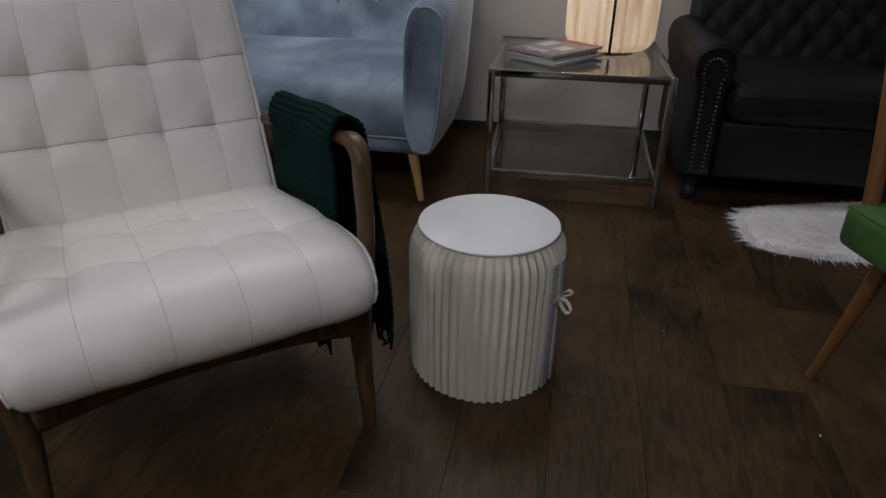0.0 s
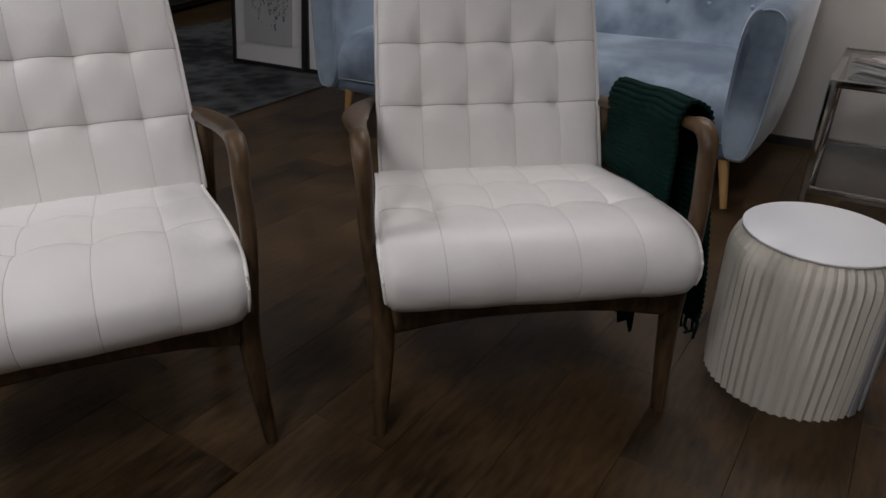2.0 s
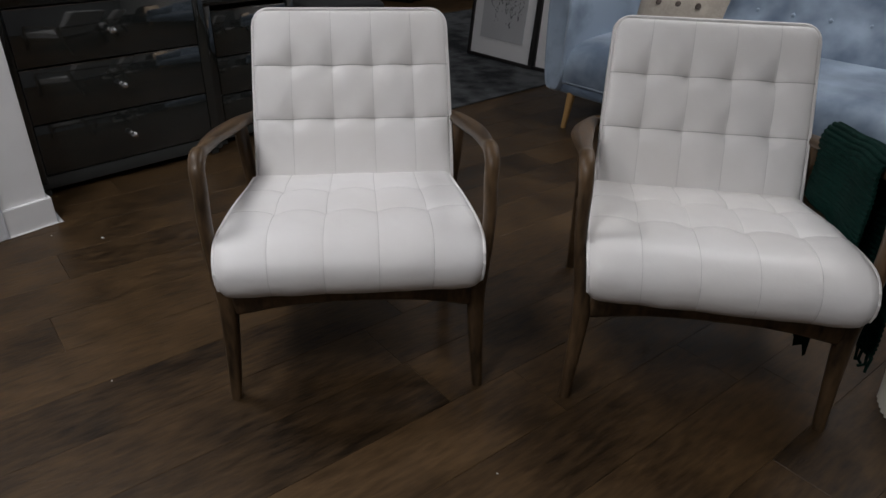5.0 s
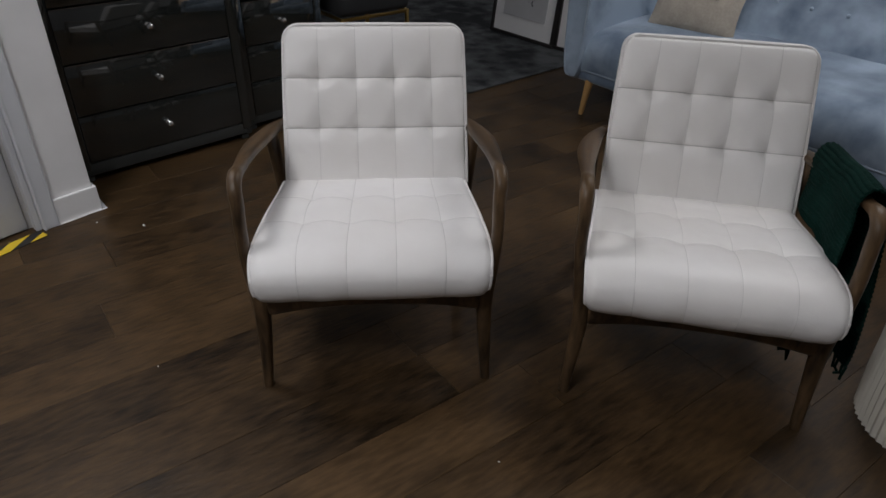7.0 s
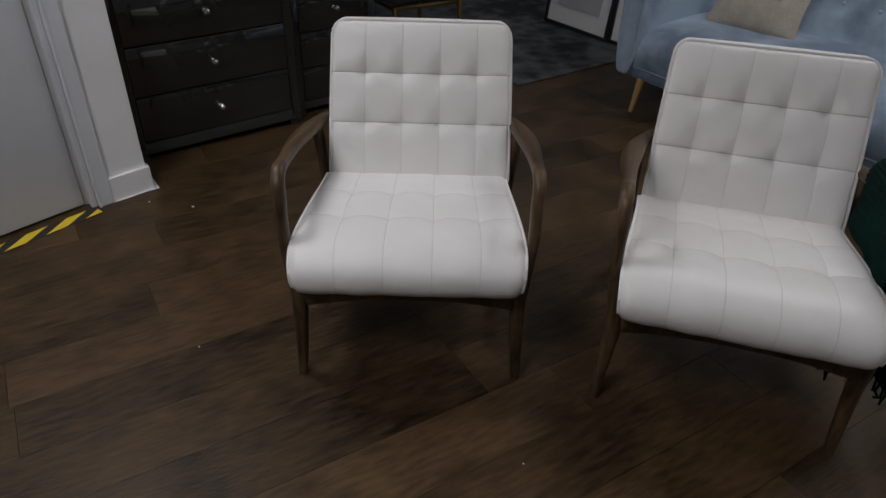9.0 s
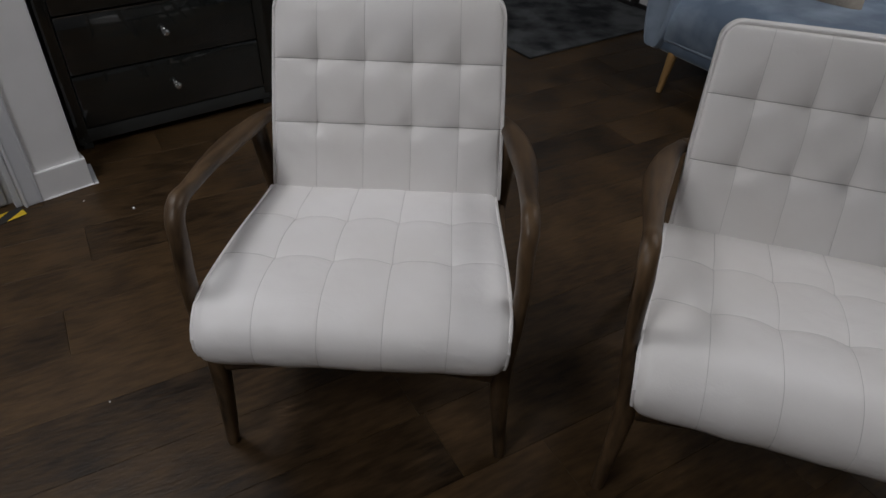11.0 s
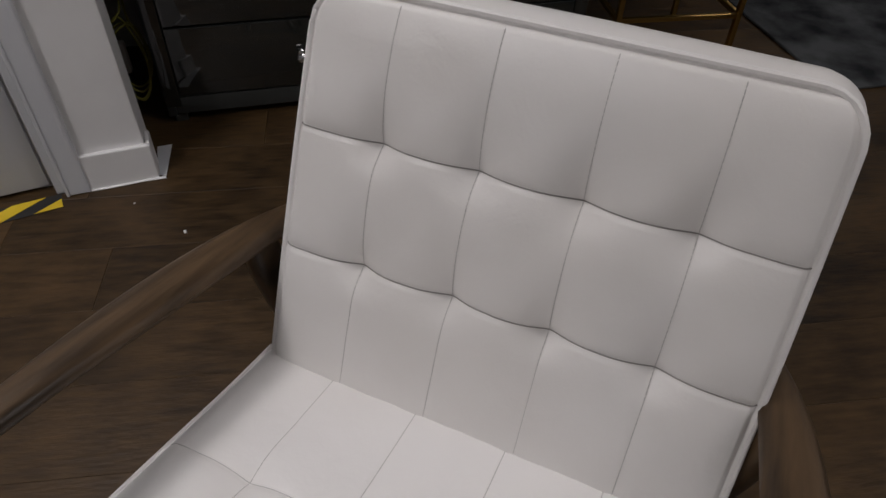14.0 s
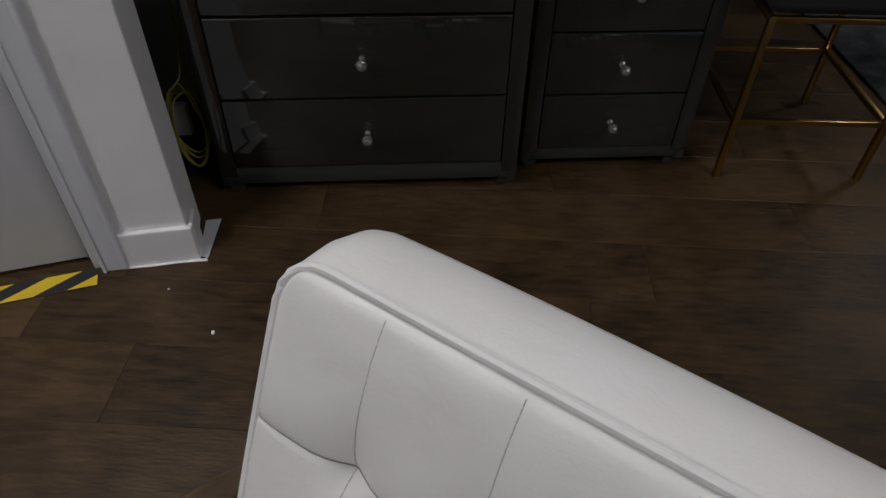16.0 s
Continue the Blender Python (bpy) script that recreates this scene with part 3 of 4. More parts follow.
# ---- sofa ----
def sofa(m):
    ob = thing("sofa", m, "pale blue velvet sofa with light oak tapered legs", "sofa")
    w0, w1 = -1.79, -0.075

    def arm(k, x0):
        prof = [(-0.050, 0.176), (-0.016, 0.190), (0.008, 0.29), (0.022, 0.45), (0.030, 0.58), (0.024, 0.645), (-0.012, 0.682), (-0.055, 0.686), (-0.092, 0.662), (-0.112, 0.59), (-0.116, 0.42),
                (-0.112, 0.28), (-0.085, 0.19)]
        loop = [Vector((p[0], 0, p[1])) for p in prof]
        dense = glide(loop + [loop[0]], 4)[:-1]
        c = Vector((-0.045, 0, 0.43))
        bm = bmesh.new()
        rings = []
        for y, f, dz, fl in ((0.004, 0.55, 0, 0), (-0.012, 0.80, 0, 0), (-0.006, 0.95, 0, 0), (0.016, 1.0, 0, 0), (0.2, 1.0, 0.015, 0.012), (0.42, 1.0, 0.05, 0.02), (0.65, 1.0, 0.12, 0.01), (0.80, 0.97, 0.17, -0.02), (0.84, 0.85, 0.17, -0.04)):
            rings.append([bm.verts.new((x0 + k * (c.x + (p.x - c.x) * f + (fl if p.x > c.x else 0)), y + 0.06 * (p.z - 0.43), c.z + (p.z - c.z) * f + dz * max(0, (p.z - 0.3)) / 0.4)) for p in dense])
        for a, b in zip(rings, rings[1:]):
            for i in range(len(a)):
                bm.faces.new((a[i], a[(i + 1) % len(a)], b[(i + 1) % len(a)], b[i]))
        bm.faces.new(rings[0])
        bm.faces.new(rings[-1])
        arm_ob = part("arm", bm, VELVET, ob)
        line = dense[:30]
        part("piping", tube([(x0 + k * (c.x + (p.x - c.x) * 0.90), -0.010 + 0.06 * (p.z - 0.43), c.z + (p.z - c.z) * 0.93) for p in line], 0.0045, 6), PIPING_BLUE, arm_ob)

    arm(1, 0.0)
    arm(-1, -1.885)
    part("base", one_box(((w0 + w1) / 2, 0.40, 0.205), (w1 - w0 + 0.10, 0.78, 0.075), 0.03, 4), VELVET, ob)
    # one bench cushion with a soft crown
    half, n = (w1 - w0) / 2 + 0.02, 40
    prof = glide([(0, 0.60, 0.46), (0, 0.40, 0.452), (0, 0.20, 0.442), (0, 0.08, 0.424), (0, 0.02, 0.385), (0, -0.005, 0.32), (0, 0.0, 0.25), (0, 0.02, 0.225)], 4)
    bm = bmesh.new()
    rows = []
    for p in prof:
        r = []
        for i in range(n + 1):
            x = -half + 2 * half * i / n
            r.append(((w0 + w1) / 2 + x, p.y + 0.006 * noise.noise((x * 2, p.z * 4, 1)), p.z + 0.010 * noise.noise((x * 2.3, p.y * 4, 7)) - 0.02 * (abs(x) / half) ** 8))
        rows.append(r)
    vs = grid_mesh(bm, rows)
    low = [[bm.verts.new((v.co.x, y, 0.222)) for v in vs[0]] for y in (0.03, 0.6)]
    for a, b in ((vs[-1], low[0]), (low[0], low[1]), (low[1], vs[0])):
        for i in range(n):
            bm.faces.new((a[i], a[i + 1], b[i + 1], b[i]))
    for e in (0, -1):
        bm.faces.new([r[e] for r in vs] + [low[0][e], low[1][e]])
    seat = part("seat_cushion", bm, VELVET, ob)
    part("piping", tube([(w0 - 0.02 + (w1 - w0 + 0.04) * i / 20, 0.004, 0.232) for i in range(21)], 0.0045, 6), PIPING_BLUE, seat)
    # leaning back with buttons
    buttons = [(w0 + 0.12 + 0.165 * i, z) for z in (0.60, 0.74) for i in range(10)]
    bm = bmesh.new()
    rows = []
    for j in range(25):
        s = j / 24
        z, y = 0.42 + 0.46 * s, 0.53 + 0.16 * s
        r = []
        for i in range(81):
            x = w0 - 0.03 + (w1 - w0 + 0.06) * i / 80
            d = 0.014 * sum(math.exp(-((x - bx) ** 2 + (z - bz) ** 2) / 0.035 ** 2) for bx, bz in buttons)
            d += 0.05 * max(0, (s - 0.85) / 0.15) ** 2
            r.append((x, y + d + 0.008 * noise.noise((x * 3, z * 3, 2)), z - 0.02 * max(0, (s - 0.85) / 0.15) ** 2))
        rows.append(r)
    vs = grid_mesh(bm, rows)
    far = [[bm.verts.new((v.co.x, v.co.y + 0.12, v.co.z - 0.01)) for v in vs[-1]], [bm.verts.new((v.co.x, 0.80, 0.20)) for v in vs[0]], [bm.verts.new((v.co.x, 0.62, 0.20)) for v in vs[0]]]
    for a, b in ((vs[-1], far[0]), (far[0], far[1]), (far[1], far[2]), (far[2], vs[0])):
        for i in range(80):
            bm.faces.new((a[i], a[i + 1], b[i + 1], b[i]))
    for e in (0, -1):
        bm.faces.new([r[e] for r in vs] + [f[e] for f in far])
    back = part("backrest", bm, VELVET, ob)
    for bx, bz in buttons:
        s = (bz - 0.42) / 0.46
        bm = bmesh.new()
        bmesh.ops.create_uvsphere(bm, u_segments=10, v_segments=6, radius=0.010)
        bmesh.ops.scale(bm, vec=(1, 0.5, 1), verts=bm.verts)
        bmesh.ops.translate(bm, vec=(bx, 0.53 + 0.16 * s + 0.012, bz), verts=bm.verts)
        part("button", bm, PIPING_BLUE, back)
    for x, y, dx, dy in ((-0.095, 0.055, 0.042, -0.045), (-1.745, 0.035, -0.012, -0.025), (-0.13, 0.72, 0.03, 0.04), (-1.75, 0.72, -0.03, 0.04)):
        part("leg", limb([(x + dx, y + dy, 0.0, 0.024, 0.024), (x + dx * 0.5, y + dy * 0.5, 0.09, 0.032, 0.032), (x, y, 0.18, 0.042, 0.042)], 3), OAK, ob)
    return ob


sofa(pose(-0.345, 2.235, 0, rz=6.5))


def cushion(m, w, h, t):
    ob = thing("throw_pillow", m, "beige linen cushion with dark buttons, lying on the sofa", "cushion")
    bm = bmesh.new()
    n = 16
    for sgn in (1, -1):
        grid_mesh(bm, [[((i / n - 0.5) * w * (1 - 0.07 * math.sin(math.pi * j / n)), sgn * t / 2 * (max(0, math.sin(math.pi * i / n)) * max(0, math.sin(math.pi * j / n))) ** 0.45,
                         (j / n - 0.5) * h * (1 - 0.07 * math.sin(math.pi * i / n))) for i in range(n + 1)] for j in range(n + 1)])
    bmesh.ops.remove_doubles(bm, verts=bm.verts, dist=0.0008)
    body = part("cover", bm, LINEN, ob)
    for k in (-1, 0, 1):
        bm = lathe([(0.004, 0), (0.013, 0.001), (0.014, 0.004), (0.010, 0.006)], 14)
        bmesh.ops.transform(bm, matrix=Matrix.Translation((k * 0.095, -t / 2 * 0.93, 0.035)) @ Matrix.Rotation(radians(90), 4, "X"), verts=bm.verts)
        part("button", bm, BUTTON, ob)
    return ob


cushion(pose(-1.85, 2.49, 0.550, rx=-28, ry=0, rz=20), 0.44, 0.29, 0.12)


# ---- side table and what stands on it ----
def side_table(m, w, d, h):
    ob = thing("side_table", m, "chrome framed side table with glass top and shelf", "side table")
    b = 0.024
    for x in (b / 2, w - b / 2):
        for y in (b / 2, d - b / 2):
            part("leg", one_box((x, y, h / 2), (b, b, h), 0.002), CHROME, ob)
    for z, name in ((h - 0.013, "top_rail"), (0.095, "shelf_rail")):
        for x, y, sx, sy in ((w / 2, b / 2, w - 2 * b, b), (w / 2, d - b / 2, w - 2 * b, b), (b / 2, d / 2, b, d - 2 * b), (w - b / 2, d / 2, b, d - 2 * b)):
            part(name, one_box((x, y, z), (sx, sy * 0.98, 0.024), 0.002), CHROME, ob)
    g = glass("smoked_glass", (0.56, 0.58, 0.58))
    t = part("glass_top", one_box((w / 2, d / 2, h - 0.008), (w - 2 * b, d - 2 * b, 0.008), 0), g, ob, "", False)
    t.visible_shadow = False
    t = part("glass_shelf", one_box((w / 2, d / 2, 0.100), (w - 2 * b, d - 2 * b, 0.008), 0), g, ob, "", False)
    t.visible_shadow = False
    return ob


TABLE = pose(-0.195, 2.345, 0, rz=6.5)
side_table(TABLE, 0.625, 0.655, 0.468)


def accordion(r, h, pleats, depth, taper=0.03, foot=0.0):
    bm = bmesh.new()
    rings = []
    for f in (0, 0.02, 0.04, 0.07, 0.11, 0.2, 0.35, 0.5, 0.65, 0.78, 0.84, 0.89, 0.93, 0.97, 1.0):
        rr = r * (1 - taper * 0.5 * (1 - f) ** 4 - foot * max(0, 1 - f * 9) ** 2 - taper * 2.4 * max(0, (f - 0.8) / 0.2) ** 3)
        ring = []
        for k in range(pleats * 4):
            g = math.tau * k / (pleats * 4)
            tri = abs((k % 4) - 2) / 2.0
            wob = 0.0025 * noise.noise((math.cos(g) * 6, math.sin(g) * 6, f * 1.5)) + 0.0016 * noise.noise((math.cos(g) * 23, math.sin(g) * 23, f * 3.0))
            q = rr - depth * (1 - tri) + wob
            ring.append(bm.verts.new((q * math.cos(g), q * math.sin(g), h * f)))
        rings.append(ring)
    n = pleats * 4
    for a, b in zip(rings, rings[1:]):
        for k in range(n):
            bm.faces.new((a[k], a[(k + 1) % n], b[(k + 1) % n], b[k]))
    bm.faces.new(rings[0])
    bm.faces.new(rings[-1])
    return bm


def paper_stool(m):
    ob = thing("paper_stool", m, "ivory pleated paper stool with white round top and ribbon", "stool")
    part("pleated_body", accordion(0.168, 0.342, 54, 0.0058, 0.06), PAPER, ob, smooth=False)
    part("top_pad", lathe([(0.02, 0.343), (0.146, 0.3435), (0.149, 0.346), (0.149, 0.349), (0.146, 0.351), (0.02, 0.3515)], 64), WHITE_CARD, ob, "white round card top")
    # felt end strips with a tied ribbon
    for g in (-8, 5):
        a = radians(g)
        bm = one_box((0, 0, 0), (0.005, 0.024, 0.300), 0.002)
        bmesh.ops.transform(bm, matrix=Matrix.Translation((0.166 * math.cos(a), 0.166 * math.sin(a), 0.155)) @ Matrix.Rotation(a, 4, "Z"), verts=bm.verts)
        part("felt_strip", bm, GREY_FELT, ob)
    for k in (1, -1):
        loop = glide([(0.170, 0, 0.222), (0.178, -0.006, 0.222 + 0.012 * k), (0.190, -0.004, 0.220 + 0.026 * k), (0.197, 0.004, 0.216 + 0.020 * k), (0.186, 0.008, 0.219 + 0.008 * k), (0.171, 0.002, 0.222)], 5)
        bm = bmesh.new()
        sweep(bm, loop, (0.009, 0.0015), (0.3, 1, 0.2), 8)
        part("ribbon_loop", bm, RIBBON, ob)
        tail = glide([(0.170, 0, 0.222), (0.176, -0.012 * k, 0.212), (0.176, -0.022 * k, 0.200 + 0.030 * (k > 0)), (0.174, -0.036 * k, 0.186 + 0.042 * (k > 0))], 5)
        bm = bmesh.new()
        sweep(bm, tail, (0.009, 0.0015), (0, 0.2, 1), 8)
        part("ribbon_tail", bm, RIBBON, ob)
    return ob


paper_stool(pose(0.020, 1.378, 0, rz=-16) @ Matrix.Scale(1.03, 4))


# ---- on and round the side table ----
def lit_paper(name):
    m = bpy.data.materials.new(name)
    m.use_nodes = True
    nt = m.node_tree
    b = nt.nodes["Principled BSDF"]
    b.inputs["Base Color"].default_value = (0.78, 0.70, 0.58, 1)
    b.inputs["Roughness"].default_value = 0.8
    co = nt.nodes.new("ShaderNodeTexCoord")
    mp = nt.nodes.new("ShaderNodeMapping")
    mp.inputs["Scale"].default_value = (9, 9, 1.2)
    n = nt.nodes.new("ShaderNodeTexNoise")
    n.inputs["Scale"].default_value, n.inputs["Detail"].default_value = 3.0, 5
    ramp = nt.nodes.new("ShaderNodeValToRGB")
    ramp.color_ramp.elements[0].position, ramp.color_ramp.elements[1].position = 0.32, 0.72
    ramp.color_ramp.elements[0].color, ramp.color_ramp.elements[1].color = (0.44, 0.23, 0.09, 1), (1.0, 0.79, 0.55, 1)
    nt.links.new(co.outputs["Object"], mp.inputs[0])
    nt.links.new(mp.outputs[0], n.inputs["Vector"])
    nt.links.new(n.outputs[0], ramp.inputs[0])
    nt.links.new(ramp.outputs[0], b.inputs["Emission Color"])
    b.inputs["Emission Strength"].default_value = 0.58
    return m


LIT_PAPER = lit_paper("lit_pleated_paper")


def paper_lamp(m, r, h, paper, label, strap):
    ob = thing("table_lamp", m, label, "lamp")
    part("shade", accordion(r, h, 34, 0.010, 0.06, 0.16), paper, ob, smooth=False)
    part("base_disc", lathe([(0.01, -0.004), (r * 0.55, -0.004), (r * 0.55, 0.001), (0.01, 0.001)], 32), BLACK_FRAME, ob)
    if strap:
        a = radians(strap)
        bm = one_box((r * math.cos(a), r * math.sin(a), h / 2 - 0.003), (0.010, 0.010, h), 0.003)
        part("strap", bm, BLACK_FABRIC, ob, "black vertical strap")
    return ob


paper_lamp(pose(0.172, 2.872, 0.474, rz=0), 0.175, 0.42, LIT_PAPER, "lit pleated paper lamp with a black strap", -86)
paper_lamp(pose(-2.690, 0.472, 0, rz=101) @ pose(0.27, 0.26, 0.650), 0.135, 0.36, PAPER, "unlit pleated paper lamp on the low black drawers", 0)

PAGE = material("magazine_page", (0.55, 0.54, 0.53), 0.6)
COVER = material("magazine_cover", (0.09, 0.06, 0.06), 0.35, dark=(0.30, 0.26, 0.26), scale=16, low=0.45, high=0.55)
RED = material("red_print", (0.32, 0.03, 0.035), 0.3)
WHITE_PRINT = material("white_print", (0.62, 0.61, 0.60), 0.3)


def magazine(m, w, h, t, label, cover):
    ob = thing("magazine", m, label, "magazine", "magazines on the side table")
    part("page_block", one_box((0, 0, t / 2), (w - 0.004, h - 0.004, t - 0.002), 0.001), PAGE, ob)
    cv = part("cover", one_box((0, 0, t - 0.0004), (w, h, 0.0012), 0.0004), cover, ob)
    part("masthead", one_box((0, h * 0.40, t + 0.0006), (w * 0.86, h * 0.10, 0.0006), 0), RED, cv, "", False)
    for x, y, sx, sy in ((-0.05, 0.02, 0.05, 0.09), (0.045, -0.01, 0.055, 0.07), (-0.02, -0.09, 0.12, 0.012), (0.0, -0.11, 0.09, 0.008)):
        part("printed_block", one_box((x, y, t + 0.0006), (sx, sy, 0.0006), 0), WHITE_PRINT, cv, "", False)
    return ob


z = 0.4685
for i, (dx, dy, g, t, cv) in enumerate(((0.012, -0.006, -31, 0.012, WHITE_PRINT), (-0.004, 0.004, -28, 0.010, COVER), (0.006, 0.006, -33, 0.011, COVER))):
    magazine(pose(-0.012 + dx, 2.62 + dy, z, rz=g), 0.215, 0.285, t, "glossy magazine with red and grey cover in a stack", cv)
    z += t + 0.0012


# ---- charcoal armchair ----
def leather_chair(m):
    ob = thing("club_chair", m, "charcoal leather armchair with nailhead rolled arms", "armchair")

    def rolled(k, x):
        prof = [(-0.048, 0.10), (0.048, 0.10), (0.048, 0.41), (0.060, 0.455), (0.066, 0.505), (0.048, 0.552), (0.0, 0.572), (-0.048, 0.552), (-0.066, 0.505), (-0.060, 0.455), (-0.048, 0.41)]
        prof = prof[:2] + [(v.x, v.z) for v in glide([(a, 0, b) for a, b in prof[2:]], 4)]
        bm = bmesh.new()
        rings = []
        for y, f in ((0.0, 0.86), (-0.012, 0.93), (0.0, 1.0), (0.3, 1.0), (0.62, 1.0), (0.66, 0.9)):
            rings.append([bm.verts.new((x + px * f, y, 0.35 + (pz - 0.35) * f)) for px, pz in prof])
        for a, b in zip(rings, rings[1:]):
            for i in range(len(a)):
                bm.faces.new((a[i], a[(i + 1) % len(a)], b[(i + 1) % len(a)], b[i]))
        bm.faces.new(rings[0])
        bm.faces.new(rings[-1])
        arm_ob = part("arm", bm, BLACK_LEATHER, ob)
        run = [(-0.022 - 0.0004 * i, 0.13 + 0.016 * i) for i in range(21)] + [(-0.035, 0.464), (-0.039, 0.480), (-0.039, 0.496), (-0.034, 0.511), (-0.025, 0.523), (-0.013, 0.531), (0.0, 0.534)]
        run += [(-a, b) for a, b in reversed(run[:-1])]
        for px, pz in run:
            bm = bmesh.new()
            bmesh.ops.create_icosphere(bm, subdivisions=1, radius=0.0045)
            bmesh.ops.translate(bm, vec=(x + px * 0.9, -0.012, pz * 0.97 + 0.005), verts=bm.verts)
            part("stud", bm, STUD, arm_ob)

    rolled(1, -0.09)
    rolled(-1, 0.66)
    part("seat_base", one_box((0.285, 0.30, 0.205), (0.64, 0.60, 0.21), 0.02, 3), BLACK_LEATHER, ob)
    bm = one_box((0.285, 0.27, 0.375), (0.62, 0.60, 0.14), 0.045, 5)
    part("seat_cushion", bm, BLACK_LEATHER, ob)
    bm = bmesh.new()
    rows = []
    for j in range(37):
        s = j / 36
        r = []
        for i in range(61):
            x = -0.06 + 0.69 * i / 60
            z = 0.40 + 0.60 * s
            a, b = (x / 0.055 + z / 0.075), (x / 0.055 - z / 0.075)
            d = 0.011 * (abs(math.sin(math.pi * a / 2)) * abs(math.sin(math.pi * b / 2))) ** 0.5
            r.append((x, 0.50 + 0.15 * s - d + 0.07 * max(0, (s - 0.85) / 0.15) ** 2, z - 0.05 * (abs(i - 30) / 30) ** 4 * s))
        rows.append(r)
    vs = grid_mesh(bm, rows)
    far = [[bm.verts.new((v.co.x, v.co.y + 0.12, v.co.z)) for v in vs[-1]], [bm.verts.new((v.co.x, 0.68, 0.12)) for v in vs[0]], [bm.verts.new((v.co.x, 0.52, 0.12)) for v in vs[0]]]
    for a, b in ((vs[-1], far[0]), (far[0], far[1]), (far[1], far[2]), (far[2], vs[0])):
        for i in range(60):
            bm.faces.new((a[i], a[i + 1], b[i + 1], b[i]))
    for e in (0, -1):
        bm.faces.new([r[e] for r in vs] + [f[e] for f in far])
    part("backrest", bm, BLACK_LEATHER, ob, "diamond quilted charcoal leather back")
    for x in (-0.09, 0.66):
        for y in (0.05, 0.58):
            bm = lathe([(0.016, 0.0), (0.028, 0.012), (0.030, 0.035), (0.020, 0.055), (0.028, 0.07), (0.032, 0.10)], 20, (x, y))
            part("foot", bm, BLACK_FRAME, ob)
    return ob


leather_chair(pose(0.630, 2.53, 0, rz=7))


# ---- sheepskin ----
def fur_rug(cx, cy, rx, ry, turn):
    rnd = random.Random(11)
    verts, faces = [], []

    def edge(g):
        return 1 + 0.09 * math.sin(2 * g + 0.6) + 0.06 * math.sin(5 * g + 1.2)

    n = 48
    for z, f in ((0.001, 1.0), (0.020, 0.93), (0.028, 0.6)):
        for k in range(n):
            g = math.tau * k / n
            verts.append((f * rx * edge(g) * math.cos(g), f * ry * edge(g) * math.sin(g), z))
    for j in range(2):
        for k in range(n):
            faces.append((j * n + k, j * n + (k + 1) % n, (j + 1) * n + (k + 1) % n, (j + 1) * n + k))
    faces.append(tuple(range(2 * n, 3 * n)))
    for _ in range(7000):
        g, f = rnd.uniform(0, math.tau), math.sqrt(rnd.uniform(0.02, 1))
        x, y = f * rx * edge(g) * math.cos(g), f * ry * edge(g) * math.sin(g)
        h = g + rnd.gauss(0, 0.45)
        length, w = rnd.uniform(0.025, 0.06), rnd.uniform(0.0016, 0.0032)
        z = 0.024 * (1 - 0.75 * f ** 6)
        dx, dy = math.cos(h), math.sin(h)
        b = len(verts)
        lift = rnd.uniform(0.0, 0.02) * (1 - f ** 4)
        verts += [(x - dy * w, y + dx * w, z), (x + dy * w, y - dx * w, z), (x, y, z + w), (x + dx * length, y + dy * length, max(0.003, z * 0.8 + lift))]
        faces += [(b, b + 1, b + 3), (b + 1, b + 2, b + 3), (b + 2, b, b + 3)]
    me = bpy.data.meshes.new("sheepskin_rug")
    me.from_pydata(verts, [], faces)
    me.materials.append(FUR)
    ob = new("sheepskin_rug", me)
    ob.matrix_basis = pose(cx, cy, 0.0006, rz=turn)
    return tagged(ob, "white long-haired sheepskin rug on the dark floor", "rug")


fur_rug(1.13, 2.42, 0.44, 0.235, 10)


# ---- green chair ----
def green_chair(m):
    ob = thing("dining_chair", m, "green velvet chair with slim tapered wooden legs", "chair")
    part("seat", one_box((0.22, 0.22, 0.405), (0.45, 0.45, 0.09), 0.022, 4), GREEN_VELVET, ob)
    edge = [(0.0, 0.0, 0.447), (0.22, -0.002, 0.447), (0.44, 0.0, 0.447), (0.442, 0.22, 0.447), (0.44, 0.44, 0.447), (0.22, 0.442, 0.447), (0.0, 0.44, 0.447), (-0.002, 0.22, 0.447)]
    part("piping", tube([Vector((0.22 + (x - 0.22) * 0.985, 0.22 + (y - 0.22) * 0.985, z - 0.004)) for x, y, z in edge], 0.004, 6, True), GREEN_VELVET, ob)
    for x, y, dx, dy in ((0.05, 0.05, -0.02, -0.04), (0.39, 0.05, 0.02, -0.04), (0.07, 0.37, -0.012, 0.085), (0.37, 0.37, 0.012, 0.085)):
        part("leg", limb([(x + dx, y + dy, 0, 0.020, 0.022), (x + dx * 0.5, y + dy * 0.5, 0.18, 0.027, 0.028), (x, y, 0.365, 0.036, 0.036)], 3), OAK_DARK, ob)
    for x in (0.05, 0.39):
        part("back_post", limb([(x, 0.43, 0.40, 0.03, 0.034), (x, 0.47, 0.62, 0.028, 0.03), (x, 0.53, 0.86, 0.024, 0.024)], 4), OAK_DARK, ob)
    part("top_rail", limb([(0.05, 0.53, 0.85, 0.022, 0.05), (0.22, 0.555, 0.855, 0.022, 0.055), (0.39, 0.53, 0.85, 0.022, 0.05)], 4, (0, 1, 0)), OAK_DARK, ob)
    return ob


OAK_DARK = material("amber_wood", (0.24, 0.11, 0.035), 0.4, dark=(0.13, 0.055, 0.018), scale=24, stretch=(1, 1, 0.25))
green_chair(pose(0.905, 1.09, 0, rz=24))


